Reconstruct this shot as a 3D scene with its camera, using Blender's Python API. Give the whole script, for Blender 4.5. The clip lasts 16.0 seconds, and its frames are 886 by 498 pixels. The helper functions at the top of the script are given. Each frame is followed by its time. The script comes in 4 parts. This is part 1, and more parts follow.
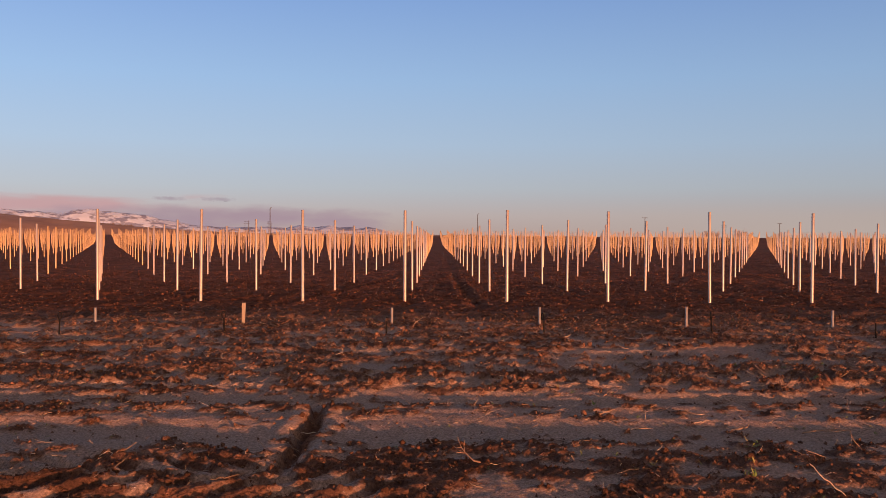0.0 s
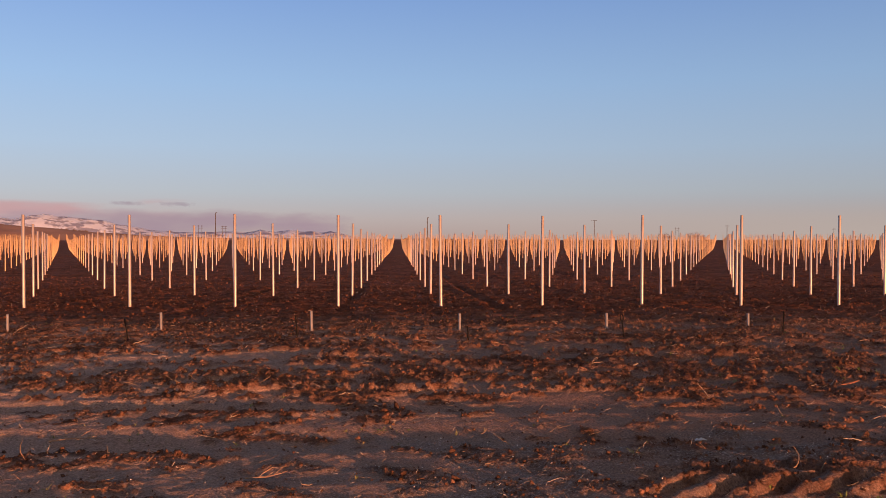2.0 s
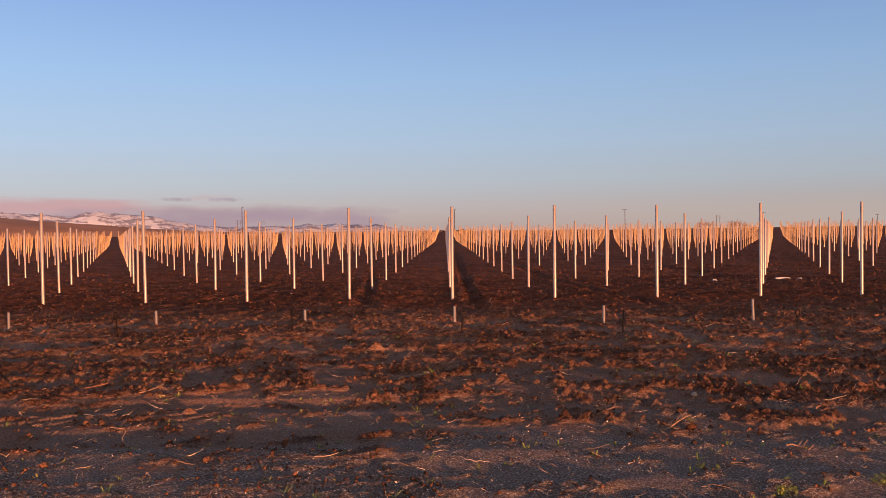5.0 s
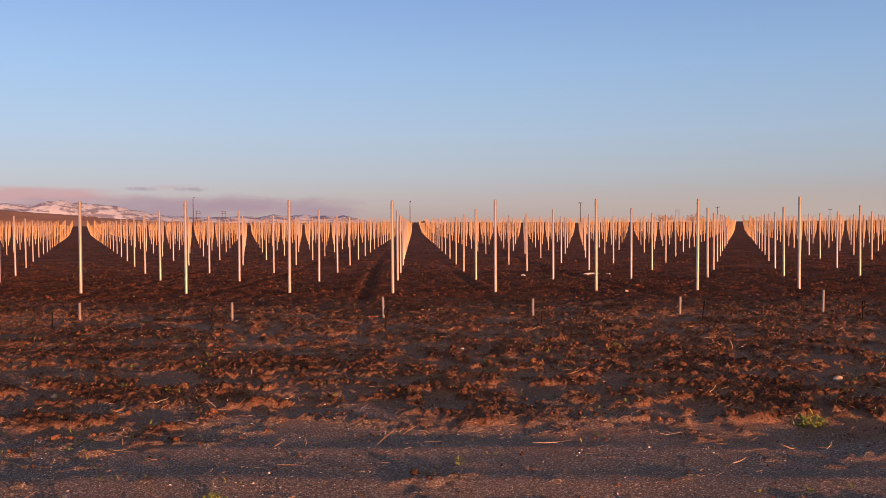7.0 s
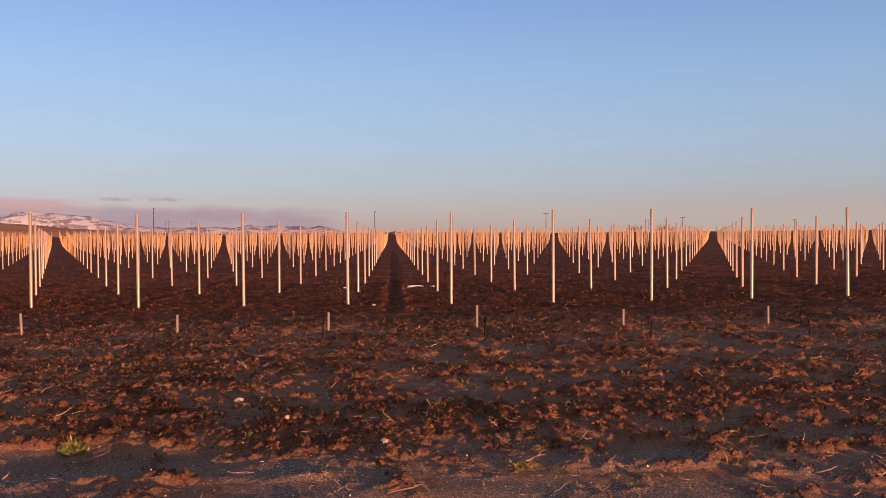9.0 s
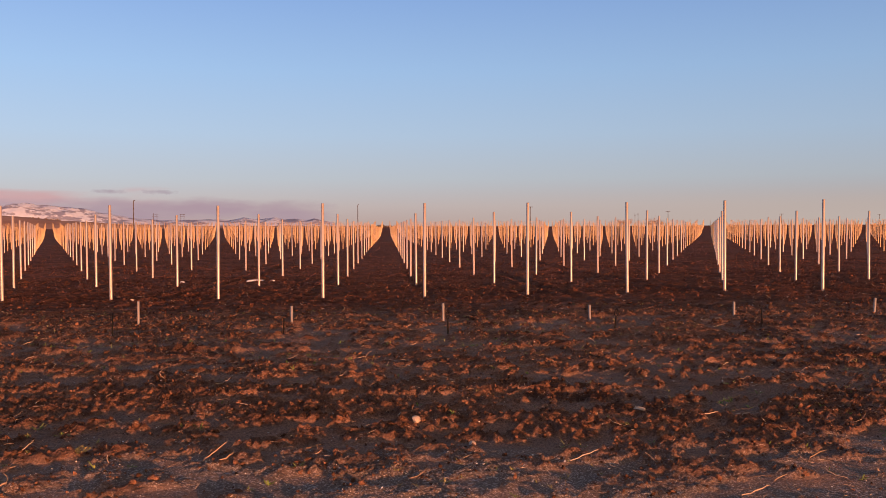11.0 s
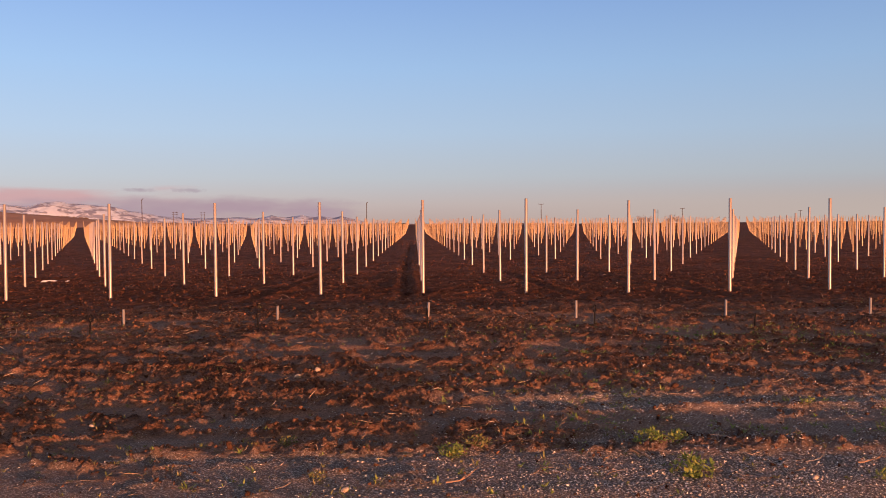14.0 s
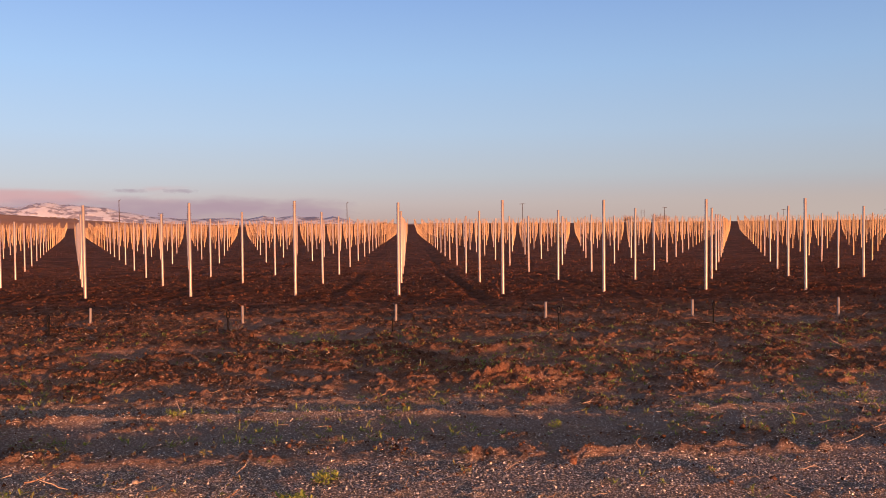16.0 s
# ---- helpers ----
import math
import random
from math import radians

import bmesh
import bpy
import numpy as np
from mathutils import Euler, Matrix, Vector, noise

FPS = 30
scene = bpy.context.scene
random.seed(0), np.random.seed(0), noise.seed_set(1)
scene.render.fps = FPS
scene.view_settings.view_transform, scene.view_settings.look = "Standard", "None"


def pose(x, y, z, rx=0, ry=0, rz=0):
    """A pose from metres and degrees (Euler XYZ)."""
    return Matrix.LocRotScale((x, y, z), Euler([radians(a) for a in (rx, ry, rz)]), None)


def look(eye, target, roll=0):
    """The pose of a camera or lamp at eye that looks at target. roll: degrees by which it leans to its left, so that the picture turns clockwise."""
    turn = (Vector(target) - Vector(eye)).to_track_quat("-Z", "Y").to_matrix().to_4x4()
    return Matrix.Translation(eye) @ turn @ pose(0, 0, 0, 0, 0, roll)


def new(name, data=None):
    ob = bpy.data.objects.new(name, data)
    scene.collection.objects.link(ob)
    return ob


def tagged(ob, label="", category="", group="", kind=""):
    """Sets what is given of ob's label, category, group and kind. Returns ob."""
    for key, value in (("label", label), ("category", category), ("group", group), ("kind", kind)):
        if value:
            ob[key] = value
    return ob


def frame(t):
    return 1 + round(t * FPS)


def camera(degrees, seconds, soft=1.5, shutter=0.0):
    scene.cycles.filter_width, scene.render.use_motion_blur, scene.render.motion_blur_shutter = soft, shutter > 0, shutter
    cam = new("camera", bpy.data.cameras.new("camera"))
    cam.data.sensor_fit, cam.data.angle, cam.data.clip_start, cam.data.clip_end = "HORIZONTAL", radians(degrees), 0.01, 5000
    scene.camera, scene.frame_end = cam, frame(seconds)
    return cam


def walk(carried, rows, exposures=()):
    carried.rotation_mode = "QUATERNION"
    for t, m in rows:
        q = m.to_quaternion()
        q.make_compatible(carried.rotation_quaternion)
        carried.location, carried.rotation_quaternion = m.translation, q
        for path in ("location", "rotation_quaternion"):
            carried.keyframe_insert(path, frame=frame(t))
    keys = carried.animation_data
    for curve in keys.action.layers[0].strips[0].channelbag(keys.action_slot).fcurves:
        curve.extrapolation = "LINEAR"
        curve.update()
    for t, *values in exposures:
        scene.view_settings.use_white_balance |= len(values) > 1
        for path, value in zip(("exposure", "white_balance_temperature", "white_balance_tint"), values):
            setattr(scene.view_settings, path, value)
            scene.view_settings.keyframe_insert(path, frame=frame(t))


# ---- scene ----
cam = camera(53.8, 16.0, soft=0.6)
PATH = [
    (0, pose(5.595, -20.826, 1.624, 88.950, -0.288, -0.513)),
    (0.5, pose(6.977, -20.850, 1.628, 88.919, 0.188, -1.123)),
    (1, pose(8.371, -20.868, 1.631, 88.863, 0.310, -1.779)),
    (1.5, pose(9.777, -20.866, 1.634, 89.015, 0.143, -2.410)),
    (2, pose(11.180, -20.842, 1.638, 89.202, 0.012, -2.939)),
    (2.5, pose(12.572, -20.817, 1.643, 89.248, -0.113, -3.280)),
    (3, pose(13.953, -20.801, 1.650, 89.199, 0.103, -3.102)),
    (5.5, pose(20.749, -20.687, 1.638, 88.330, 0.873, 0.440)),
    (6, pose(22.136, -20.685, 1.644, 87.977, 0.625, -0.435)),
    (6.5, pose(23.518, -20.694, 1.650, 87.920, 0.532, -1.249)),
    (7, pose(24.901, -20.698, 1.656, 88.111, 0.432, -1.938)),
    (7.5, pose(26.267, -20.693, 1.662, 88.265, 0.359, -2.513)),
    (8, pose(27.622, -20.698, 1.668, 88.361, 0.403, -3.008)),
    (8.5, pose(28.968, -20.709, 1.676, 88.528, 0.311, -3.337)),
    (9, pose(30.309, -20.728, 1.684, 88.770, 0.498, -3.399)),
    (11.5, pose(37.049, -20.685, 1.670, 88.277, 0.311, -3.725)),
    (12, pose(38.397, -20.681, 1.676, 88.309, 0.458, -3.869)),
    (12.5, pose(39.744, -20.667, 1.681, 88.257, 0.581, -3.805)),
    (13, pose(41.076, -20.649, 1.687, 88.155, 0.707, -3.351)),
    (13.5, pose(42.401, -20.631, 1.691, 88.110, 0.577, -2.595)),
    (14, pose(43.723, -20.612, 1.692, 88.171, 0.453, -1.840)),
    (14.5, pose(45.042, -20.605, 1.692, 88.213, 0.350, -1.409)),
    (15, pose(46.351, -20.598, 1.695, 88.134, 0.232, -1.416)),
    (15.5, pose(47.680, -20.586, 1.701, 88.075, 0.390, -1.753)),
    (16, pose(49.021, -20.570, 1.707, 88.156, 0.635, -2.293)),
]
walk(cam, PATH, [(0, -0.09), (3.2, -0.09), (5.5, 0.0), (9.2, 0.02), (12.5, 0.04), (14, 0.06), (15, 0.05), (16, 0.11)])

# ---------------------------------------------------------------- light
SUN_AZ = radians(152.0)      # clockwise from +y: behind the road, a little to the right
SUN_EL = radians(2.8)
sun_dir = Vector((math.sin(SUN_AZ) * math.cos(SUN_EL), math.cos(SUN_AZ) * math.cos(SUN_EL), math.sin(SUN_EL)))

world = bpy.data.worlds.new("dusk_sky")
scene.world = world
world.use_nodes = True
wn, wl = world.node_tree.nodes, world.node_tree.links
wn.clear()
w_out = wn.new("ShaderNodeOutputWorld")
w_sky = wn.new("ShaderNodeTexSky")
w_sky.sky_type = "NISHITA"
w_sky.sun_disc = False
w_sky.sun_elevation = SUN_EL
w_sky.sun_rotation = SUN_AZ
w_sky.air_density, w_sky.dust_density, w_sky.ozone_density = 1.0, 1.0, 2.0
w_bg = wn.new("ShaderNodeBackground")
w_bg.inputs["Strength"].default_value = 0.10
wl.new(w_sky.outputs[0], w_bg.inputs["Color"])
w_co = wn.new("ShaderNodeTexCoord")
w_sep = wn.new("ShaderNodeSeparateXYZ")
wl.new(w_co.outputs["Generated"], w_sep.inputs[0])
w_ramp = wn.new("ShaderNodeValToRGB")
wl.new(w_sep.outputs["Z"], w_ramp.inputs[0])
els = w_ramp.color_ramp.elements
stops = [(0.0, (0.52, 0.39, 0.36)), (0.02, (0.55, 0.47, 0.46)), (0.05, (0.51, 0.55, 0.61)), (0.10, (0.45, 0.58, 0.76)),
         (0.17, (0.36, 0.54, 0.82)), (0.27, (0.24, 0.40, 0.76)), (0.42, (0.125, 0.157, 0.25)), (1.0, (0.062, 0.081, 0.128))]
els[0].position, els[0].color = stops[0][0], (*stops[0][1], 1)
els[1].position, els[1].color = stops[-1][0], (*stops[-1][1], 1)
for pos, col in stops[1:-1]:
    e = els.new(pos)
    e.color = (*col, 1)
# the glow of the low sun on its own side of the sky
w_dot = wn.new("ShaderNodeVectorMath")
w_dot.operation = "DOT_PRODUCT"
wl.new(w_co.outputs["Generated"], w_dot.inputs[0])
w_dot.inputs[1].default_value = sun_dir
w_glow = wn.new("ShaderNodeMapRange")
w_glow.interpolation_type = "SMOOTHSTEP"
w_glow.inputs["From Min"].default_value, w_glow.inputs["From Max"].default_value = 0.35, 1.0
wl.new(w_dot.outputs["Value"], w_glow.inputs["Value"])
w_warm = wn.new("ShaderNodeMix")
w_warm.data_type = "RGBA"
w_warm.inputs[7].default_value = (1.1, 0.62, 0.30, 1)
wl.new(w_glow.outputs[0], w_warm.inputs[0])
# a paler haze low down on the right
w_east = wn.new("ShaderNodeMapRange")
w_east.inputs["From Min"].default_value, w_east.inputs["From Max"].default_value = 0.0, 0.6
wl.new(w_sep.outputs["X"], w_east.inputs["Value"])
w_low = wn.new("ShaderNodeMapRange")
w_low.interpolation_type = "SMOOTHSTEP"
w_low.inputs["From Min"].default_value, w_low.inputs["From Max"].default_value = 0.045, 0.0
wl.new(w_sep.outputs["Z"], w_low.inputs["Value"])
w_hz = wn.new("ShaderNodeMath")
w_hz.operation = "MULTIPLY"
wl.new(w_east.outputs[0], w_hz.inputs[0])
wl.new(w_low.outputs[0], w_hz.inputs[1])
w_haze = wn.new("ShaderNodeMix")
w_haze.data_type = "RGBA"
w_haze.inputs[7].default_value = (0.64, 0.545, 0.495, 1)
wl.new(w_hz.outputs[0], w_haze.inputs[0])
wl.new(w_ramp.outputs[0], w_haze.inputs[6])
wl.new(w_haze.outputs[2], w_warm.inputs[6])
w_bg2 = wn.new("ShaderNodeBackground")
w_bg2.inputs["Strength"].default_value = 1.0
wl.new(w_warm.outputs[2], w_bg2.inputs["Color"])
# the sky is a little brighter away from the sun than across it
w_gain = wn.new("ShaderNodeMath")
w_gain.operation = "MULTIPLY_ADD"
wl.new(w_sep.outputs["X"], w_gain.inputs[0])
w_gain.inputs[1].default_value, w_gain.inputs[2].default_value = -0.26, 1.02
wl.new(w_gain.outputs[0], w_bg2.inputs["Strength"])
w_mix = wn.new("ShaderNodeMixShader")
w_mix.inputs[0].default_value = 0.9
wl.new(w_bg.outputs[0], w_mix.inputs[1])
wl.new(w_bg2.outputs[0], w_mix.inputs[2])
wl.new(w_mix.outputs[0], w_out.inputs[0])

sun = new("sun", bpy.data.lights.new("sun", "SUN"))
sun.data.energy = 8.2
sun.data.angle = radians(0.6)
sun.data.color = (1.0, 0.365, 0.165)
sun.matrix_world = look(sun_dir * 100, (0, 0, 0))


# ---------------------------------------------------------------- helpers
def mesh_from(name, verts, faces, mats=(), smooth=False, mat_index=None):
    me = bpy.data.meshes.new(name)
    me.from_pydata([tuple(v) for v in verts], [], faces)
    for m in mats:
        me.materials.append(m)
    if mat_index is not None:
        me.polygons.foreach_set("material_index", np.asarray(mat_index, np.int32))
    if smooth:
        me.polygons.foreach_set("use_smooth", np.ones(len(me.polygons), bool))
    me.update()
    return me


def mesh_np(name, V, F, mats=(), smooth=False):
    """A mesh from arrays: V n x 3, F m x k with one k for all faces."""
    V, F = np.asarray(V, np.float32), np.asarray(F, np.int32)
    me = bpy.data.meshes.new(name)
    me.vertices.add(len(V))
    me.vertices.foreach_set("co", V.ravel())
    me.loops.add(F.size)
    me.loops.foreach_set("vertex_index", F.ravel())
    me.polygons.add(len(F))
    me.polygons.foreach_set("loop_start", np.arange(0, F.size, F.shape[1], dtype=np.int32))
    if smooth:
        me.polygons.foreach_set("use_smooth", np.ones(len(F), bool))
    for m in mats:
        me.materials.append(m)
    me.update(calc_edges=True)
    return me


def part(name, me, parent, label="", at=None):
    ob = new(name, me)
    ob.parent = parent
    if at is not None:
        ob.matrix_local = at
    if label:
        ob["label"] = label
    return ob


LATTICE = {}


def lattice(seed):
    """A table of random values for one seed, 512 x 512 and flat."""
    if seed not in LATTICE:
        LATTICE[seed] = np.random.default_rng(seed * 7919 + 11).random(512 * 512, dtype=np.float32)
    return LATTICE[seed]


def vnoise(x, y, seed=0):
    """Smooth noise, 0 to 1."""
    x, y = np.asarray(x, float), np.asarray(y, float)
    gx, gy = np.floor(x), np.floor(y)
    fx, fy = (x - gx).astype(np.float32), (y - gy).astype(np.float32)
    ix, iy = gx.astype(np.int32) & 511, gy.astype(np.int32) & 511
    fx, fy = fx * fx * fx * (fx * (fx * 6 - 15) + 10), fy * fy * fy * (fy * (fy * 6 - 15) + 10)
    jx, jy = (ix + 1) & 511, ((iy + 1) & 511) << 9
    iy = iy << 9
    tab = lattice(seed)
    a, c = tab[iy + ix], tab[jy + ix]
    a = a + (tab[iy + jx] - a) * fx
    c = c + (tab[jy + jx] - c) * fx
    return a + (c - a) * fy


def fbm(x, y, seed=0, octaves=4, gain=0.5):
    s, w, t = 0.0, 1.0, 0.0
    for i in range(octaves):
        ca, sa = math.cos(0.6 + i), math.sin(0.6 + i)
        s = s + w * vnoise((x * ca - y * sa) * 2 ** i + 17.3 * i, (x * sa + y * ca) * 2 ** i - 9.1 * i, seed + i * 7)
        t += w
        w *= gain
    return s / t


def step(a, b, v):
    t = np.clip((v - a) / (b - a), 0, 1)
    return t * t * (3 - 2 * t)


# ---------------------------------------------------------------- materials
def material(name, rough=0.9, metal=0.0, spec=0.3):
    m = bpy.data.materials.new(name)
    m.use_nodes = True
    b = m.node_tree.nodes["Principled BSDF"]
    b.inputs["Roughness"].default_value = rough
    b.inputs["Metallic"].default_value = metal
    b.inputs["Specular IOR Level"].default_value = spec
    return m, m.node_tree.nodes, m.node_tree.links, b


def noise_node(nodes, links, scale, detail=4.0, rough=0.55, coord="Object", stretch=None):
    c = nodes.new("ShaderNodeTexCoord")
    n = nodes.new("ShaderNodeTexNoise")
    n.inputs["Scale"].default_value = scale
    n.inputs["Detail"].default_value = detail
    n.inputs["Roughness"].default_value = rough
    if stretch:
        mp = nodes.new("ShaderNodeMapping")
        mp.inputs["Scale"].default_value = stretch
        links.new(c.outputs[coord], mp.inputs[0])
        links.new(mp.outputs[0], n.inputs["Vector"])
    else:
        links.new(c.outputs[coord], n.inputs["Vector"])
    return n


def ramp_node(nodes, links, src, cols):
    r = nodes.new("ShaderNodeValToRGB")
    e = r.color_ramp.elements
    e[0].position, e[0].color = cols[0][0], (*cols[0][1], 1)
    e[1].position, e[1].color = cols[-1][0], (*cols[-1][1], 1)
    for p, c in cols[1:-1]:
        k = e.new(p)
        k.color = (*c, 1)
    links.new(src, r.inputs[0])
    return r


def mix_node(nodes, links, fac, a, b, mode="MIX"):
    m = nodes.new("ShaderNodeMix")
    m.data_type, m.blend_type = "RGBA", mode
    for src, sock in ((fac, m.inputs[0]), (a, m.inputs[6]), (b, m.inputs[7])):
        if isinstance(src, (int, float)):
            sock.default_value = src
        elif isinstance(src, tuple):
            sock.default_value = (*src, 1)
        else:
            links.new(src, sock)
    return m.outputs[2]


def bump_node(nodes, links, b, src, strength, distance):
    n = nodes.new("ShaderNodeBump")
    n.inputs["Strength"].default_value = strength
    n.inputs["Distance"].default_value = distance
    links.new(src, n.inputs["Height"])
    links.new(n.outputs[0], b.inputs["Normal"])


def soil_material(name, loose=False):
    m, n, l, b = material(name, 0.95, 0, 0.12)
    big = noise_node(n, l, 0.5, 5)
    mid = noise_node(n, l, 3.5, 6)
    fine = noise_node(n, l, 55.0, 6, 0.72)
    tone = ramp_node(n, l, mid.outputs["Fac"], [(0.32, (0.155, 0.087, 0.062)), (0.5, (0.255, 0.138, 0.095)), (0.68, (0.360, 0.196, 0.134))])
    crust = ramp_node(n, l, big.outputs["Fac"], [(0.40, (0.72, 0.70, 0.70)), (0.58, (1.0, 1.0, 1.0))])
    c1 = mix_node(n, l, 1.0, tone.outputs[0], crust.outputs[0], "MULTIPLY")
    # soil grain, its dark end stretched to hold the shade of small hollows
    grain_and_shade = ramp_node(n, l, fine.outputs["Fac"], [(0.30, (0.22, 0.22, 0.22)), (0.70, (1.50, 1.50, 1.50))])
    c2 = mix_node(n, l, 1.0, c1, grain_and_shade.outputs[0], "MULTIPLY")
    # darker, redder tilled soil of the field and grey grit of the road verge, by attributes laid down with the land
    field_tone = n.new("ShaderNodeAttribute")
    field_tone.attribute_name = "field_tone"
    c3 = mix_node(n, l, field_tone.outputs["Fac"], c2, mix_node(n, l, 1.0, c2, (0.77, 0.57, 0.46), "MULTIPLY"))
    pale_tone = n.new("ShaderNodeAttribute")
    pale_tone.attribute_name = "pale_tone"
    packed = mix_node(n, l, 1.0, grain_and_shade.outputs[0], (0.52, 0.384, 0.322), "MULTIPLY")
    c3 = mix_node(n, l, pale_tone.outputs["Fac"], c3, packed)
    at = n.new("ShaderNodeAttribute")
    at.attribute_name = "grit"
    speck = noise_node(n, l, 70.0, 3, 0.6)
    grit = ramp_node(n, l, speck.outputs["Fac"], [(0.36, (0.14, 0.122, 0.115)), (0.54, (0.25, 0.219, 0.206)), (0.65, (0.70, 0.66, 0.64))])
    c4 = mix_node(n, l, at.outputs["Fac"], c3, grit.outputs[0])
    if loose:
        geo = n.new("ShaderNodeNewGeometry")
        own = ramp_node(n, l, geo.outputs["Random Per Island"], [(0.0, (0.50, 0.48, 0.46)), (0.6, (0.95, 0.95, 0.95)), (1.0, (1.45, 1.42, 1.38))])
        c4 = mix_node(n, l, 1.0, c4, own.outputs[0], "MULTIPLY")
    l.new(c4, b.inputs["Base Color"])
    bump_node(n, l, b, fine.outputs["Fac"], 1.0, 0.026)
    return m


def plain_material(name, lo, hi, scale, rough=0.9, metal=0.0, spec=0.3, bump=0.0, dist=0.002, stretch=None):
    m, n, l, b = material(name, rough, metal, spec)
    t = noise_node(n, l, scale, 5, 0.6, "Object", stretch)
    r = ramp_node(n, l, t.outputs["Fac"], [(0.3, lo), (0.7, hi)])
    l.new(r.outputs[0], b.inputs["Base Color"])
    if bump:
        bump_node(n, l, b, t.outputs["Fac"], bump, dist)
    return m


def island_material(name, cols, rough=0.9):
    m, n, l, b = material(name, rough, 0, 0.2)
    g = n.new("ShaderNodeNewGeometry")
    r = ramp_node(n, l, g.outputs["Random Per Island"], cols)
    t = noise_node(n, l, 60.0, 3)
    k = ramp_node(n, l, t.outputs["Fac"], [(0.3, (0.7, 0.7, 0.7)), (0.7, (1.2, 1.2, 1.2))])
    l.new(mix_node(n, l, 1.0, r.outputs[0], k.outputs[0], "MULTIPLY"), b.inputs["Base Color"])
    return m


M_SOIL = soil_material("red_brown_soil")
M_CLOD = soil_material("loose_red_brown_soil", True)
M_POST = plain_material("weathered_galvanised_steel", (0.40, 0.355, 0.325), (0.53, 0.475, 0.435), 9.0, 0.45, 0.55, 0.5, 0.15, 0.002, (4, 4, 0.6))
# steel of the far posts, with the orange sunlight put into its colour
M_SUNLIT_STEEL = plain_material("sunlit_orange_steel", (0.57, 0.41, 0.23), (0.76, 0.55, 0.31), 0.15, 0.45, 0.3, 0.4)
M_STUB = plain_material("dull_grey_pipe", (0.18, 0.178, 0.185), (0.28, 0.275, 0.285), 14.0, 0.55, 0.2, 0.3, 0.1, 0.002, (3, 3, 0.8))
M_BORE = plain_material("dark_pipe_bore", (0.03, 0.028, 0.026), (0.06, 0.055, 0.05), 20.0)
M_STAKE = plain_material("black_plastic_riser", (0.005, 0.005, 0.005), (0.012, 0.011, 0.011), 30.0, 0.6, 0, 0.1)
M_POLE = plain_material("weathered_dark_timber", (0.05, 0.04, 0.035), (0.10, 0.08, 0.065), 6.0)
M_HILL = plain_material("dry_brown_hillside", (0.30, 0.17, 0.115), (0.44, 0.27, 0.19), 0.02)
M_STRAW = island_material("dry_stalks", [(0.0, (0.24, 0.165, 0.11)), (0.6, (0.38, 0.29, 0.215)), (1.0, (0.58, 0.50, 0.43))])
M_CHAFF = island_material("pale_chaff", [(0.0, (0.22, 0.165, 0.12)), (0.5, (0.42, 0.35, 0.28)), (1.0, (0.74, 0.68, 0.62))])
M_GRAVEL = island_material("pale_grit_stones", [(0.0, (0.30, 0.275, 0.262)), (0.45, (0.54, 0.51, 0.49)), (0.85, (0.78, 0.76, 0.74)), (1.0, (0.93, 0.92, 0.91))])

# ---------------------------------------------------------------- ground
COL, ROW = 2.44, 6.48           # spacing of the posts along the road and away from it


def profile(y):
    """Height of the land without its relief: a low headland, a field that sinks to a swale and rises beyond it."""
    return np.interp(y, [-60, -9, -5.5, 0, 6.5, 13, 30, 60, 120, 190, 260, 290, 330, 400, 480, 650, 1000, 5000],
                     [0.10, 0.10, 0.08, -0.015, -0.18, -0.31, -0.38, -0.52, -0.95, -1.2, 0.1, 0.45, 0.2, -0.1, -0.45, -1.2, -3.0, -25.0])


def sway(x, y):
    """Slow rise and fall of the land along the road."""
    a = np.interp(x, [-10, 0, 8, 12, 18, 20, 24, 35, 40, 44, 48, 54, 60], [0.01, 0.01, 0.01, 0.02, 0.025, -0.02, -0.03, -0.03, 0.0, 0.03, 0.0, 0.0, 0.0])
    return a * step(-12, -7, y) * (1 - step(30, 60, y))


def grit_share(x, y):
    """How far the ground is strewn with road grit: along the verge, more of it further on."""
    edge = -14.4 + 0.6 * step(16, 23, x) - 1.1 * step(25.5, 29, x) + 0.9 * step(38, 45, x)
    f = 1 - step(-0.8, 0.8, y - edge + 3.6 * (fbm(x * 1.2, y * 2.2, 95, 5, 0.6) - 0.5))
    pile = np.exp(-((x - 45.8) / 1.3) ** 2 - ((y + 15.4) / 0.40) ** 2) + np.exp(-((x - 48.7) / 2.0) ** 2 - ((y + 15.3) / 0.45) ** 2)
    lanes = (np.exp(-((y + 14.9) / 0.32) ** 2) + 0.8 * np.exp(-((y + 12.9) / 0.25) ** 2)) * step(40, 46, x) * step(0.36, 0.56, fbm(x * 0.8, y * 1.5, 99, 4))
    bank = 0.55 * berm(x, y, -14.6, 0.16, 0.35, 1.0, 41.5, 52.5, 213, 0.50)
    f = np.maximum(f, 0.75 * step(43, 47, x) * (1 - step(-13.2, -11.2, y + 2.5 * (fbm(x * 1.1, y * 2.0, 96, 4, 0.6) - 0.5))))
    return np.clip((0.8 * f * step(7, 15, x) * (1 - 0.9 * np.exp(-((x - 13.8) / 1.4) ** 4 - ((y + 15.35) / 0.45) ** 4)) + 0.8 * lanes) * (1 - 0.9 * np.clip(bank * 1.4, 0, 1)) + 0.8 * pile, 0, 1)


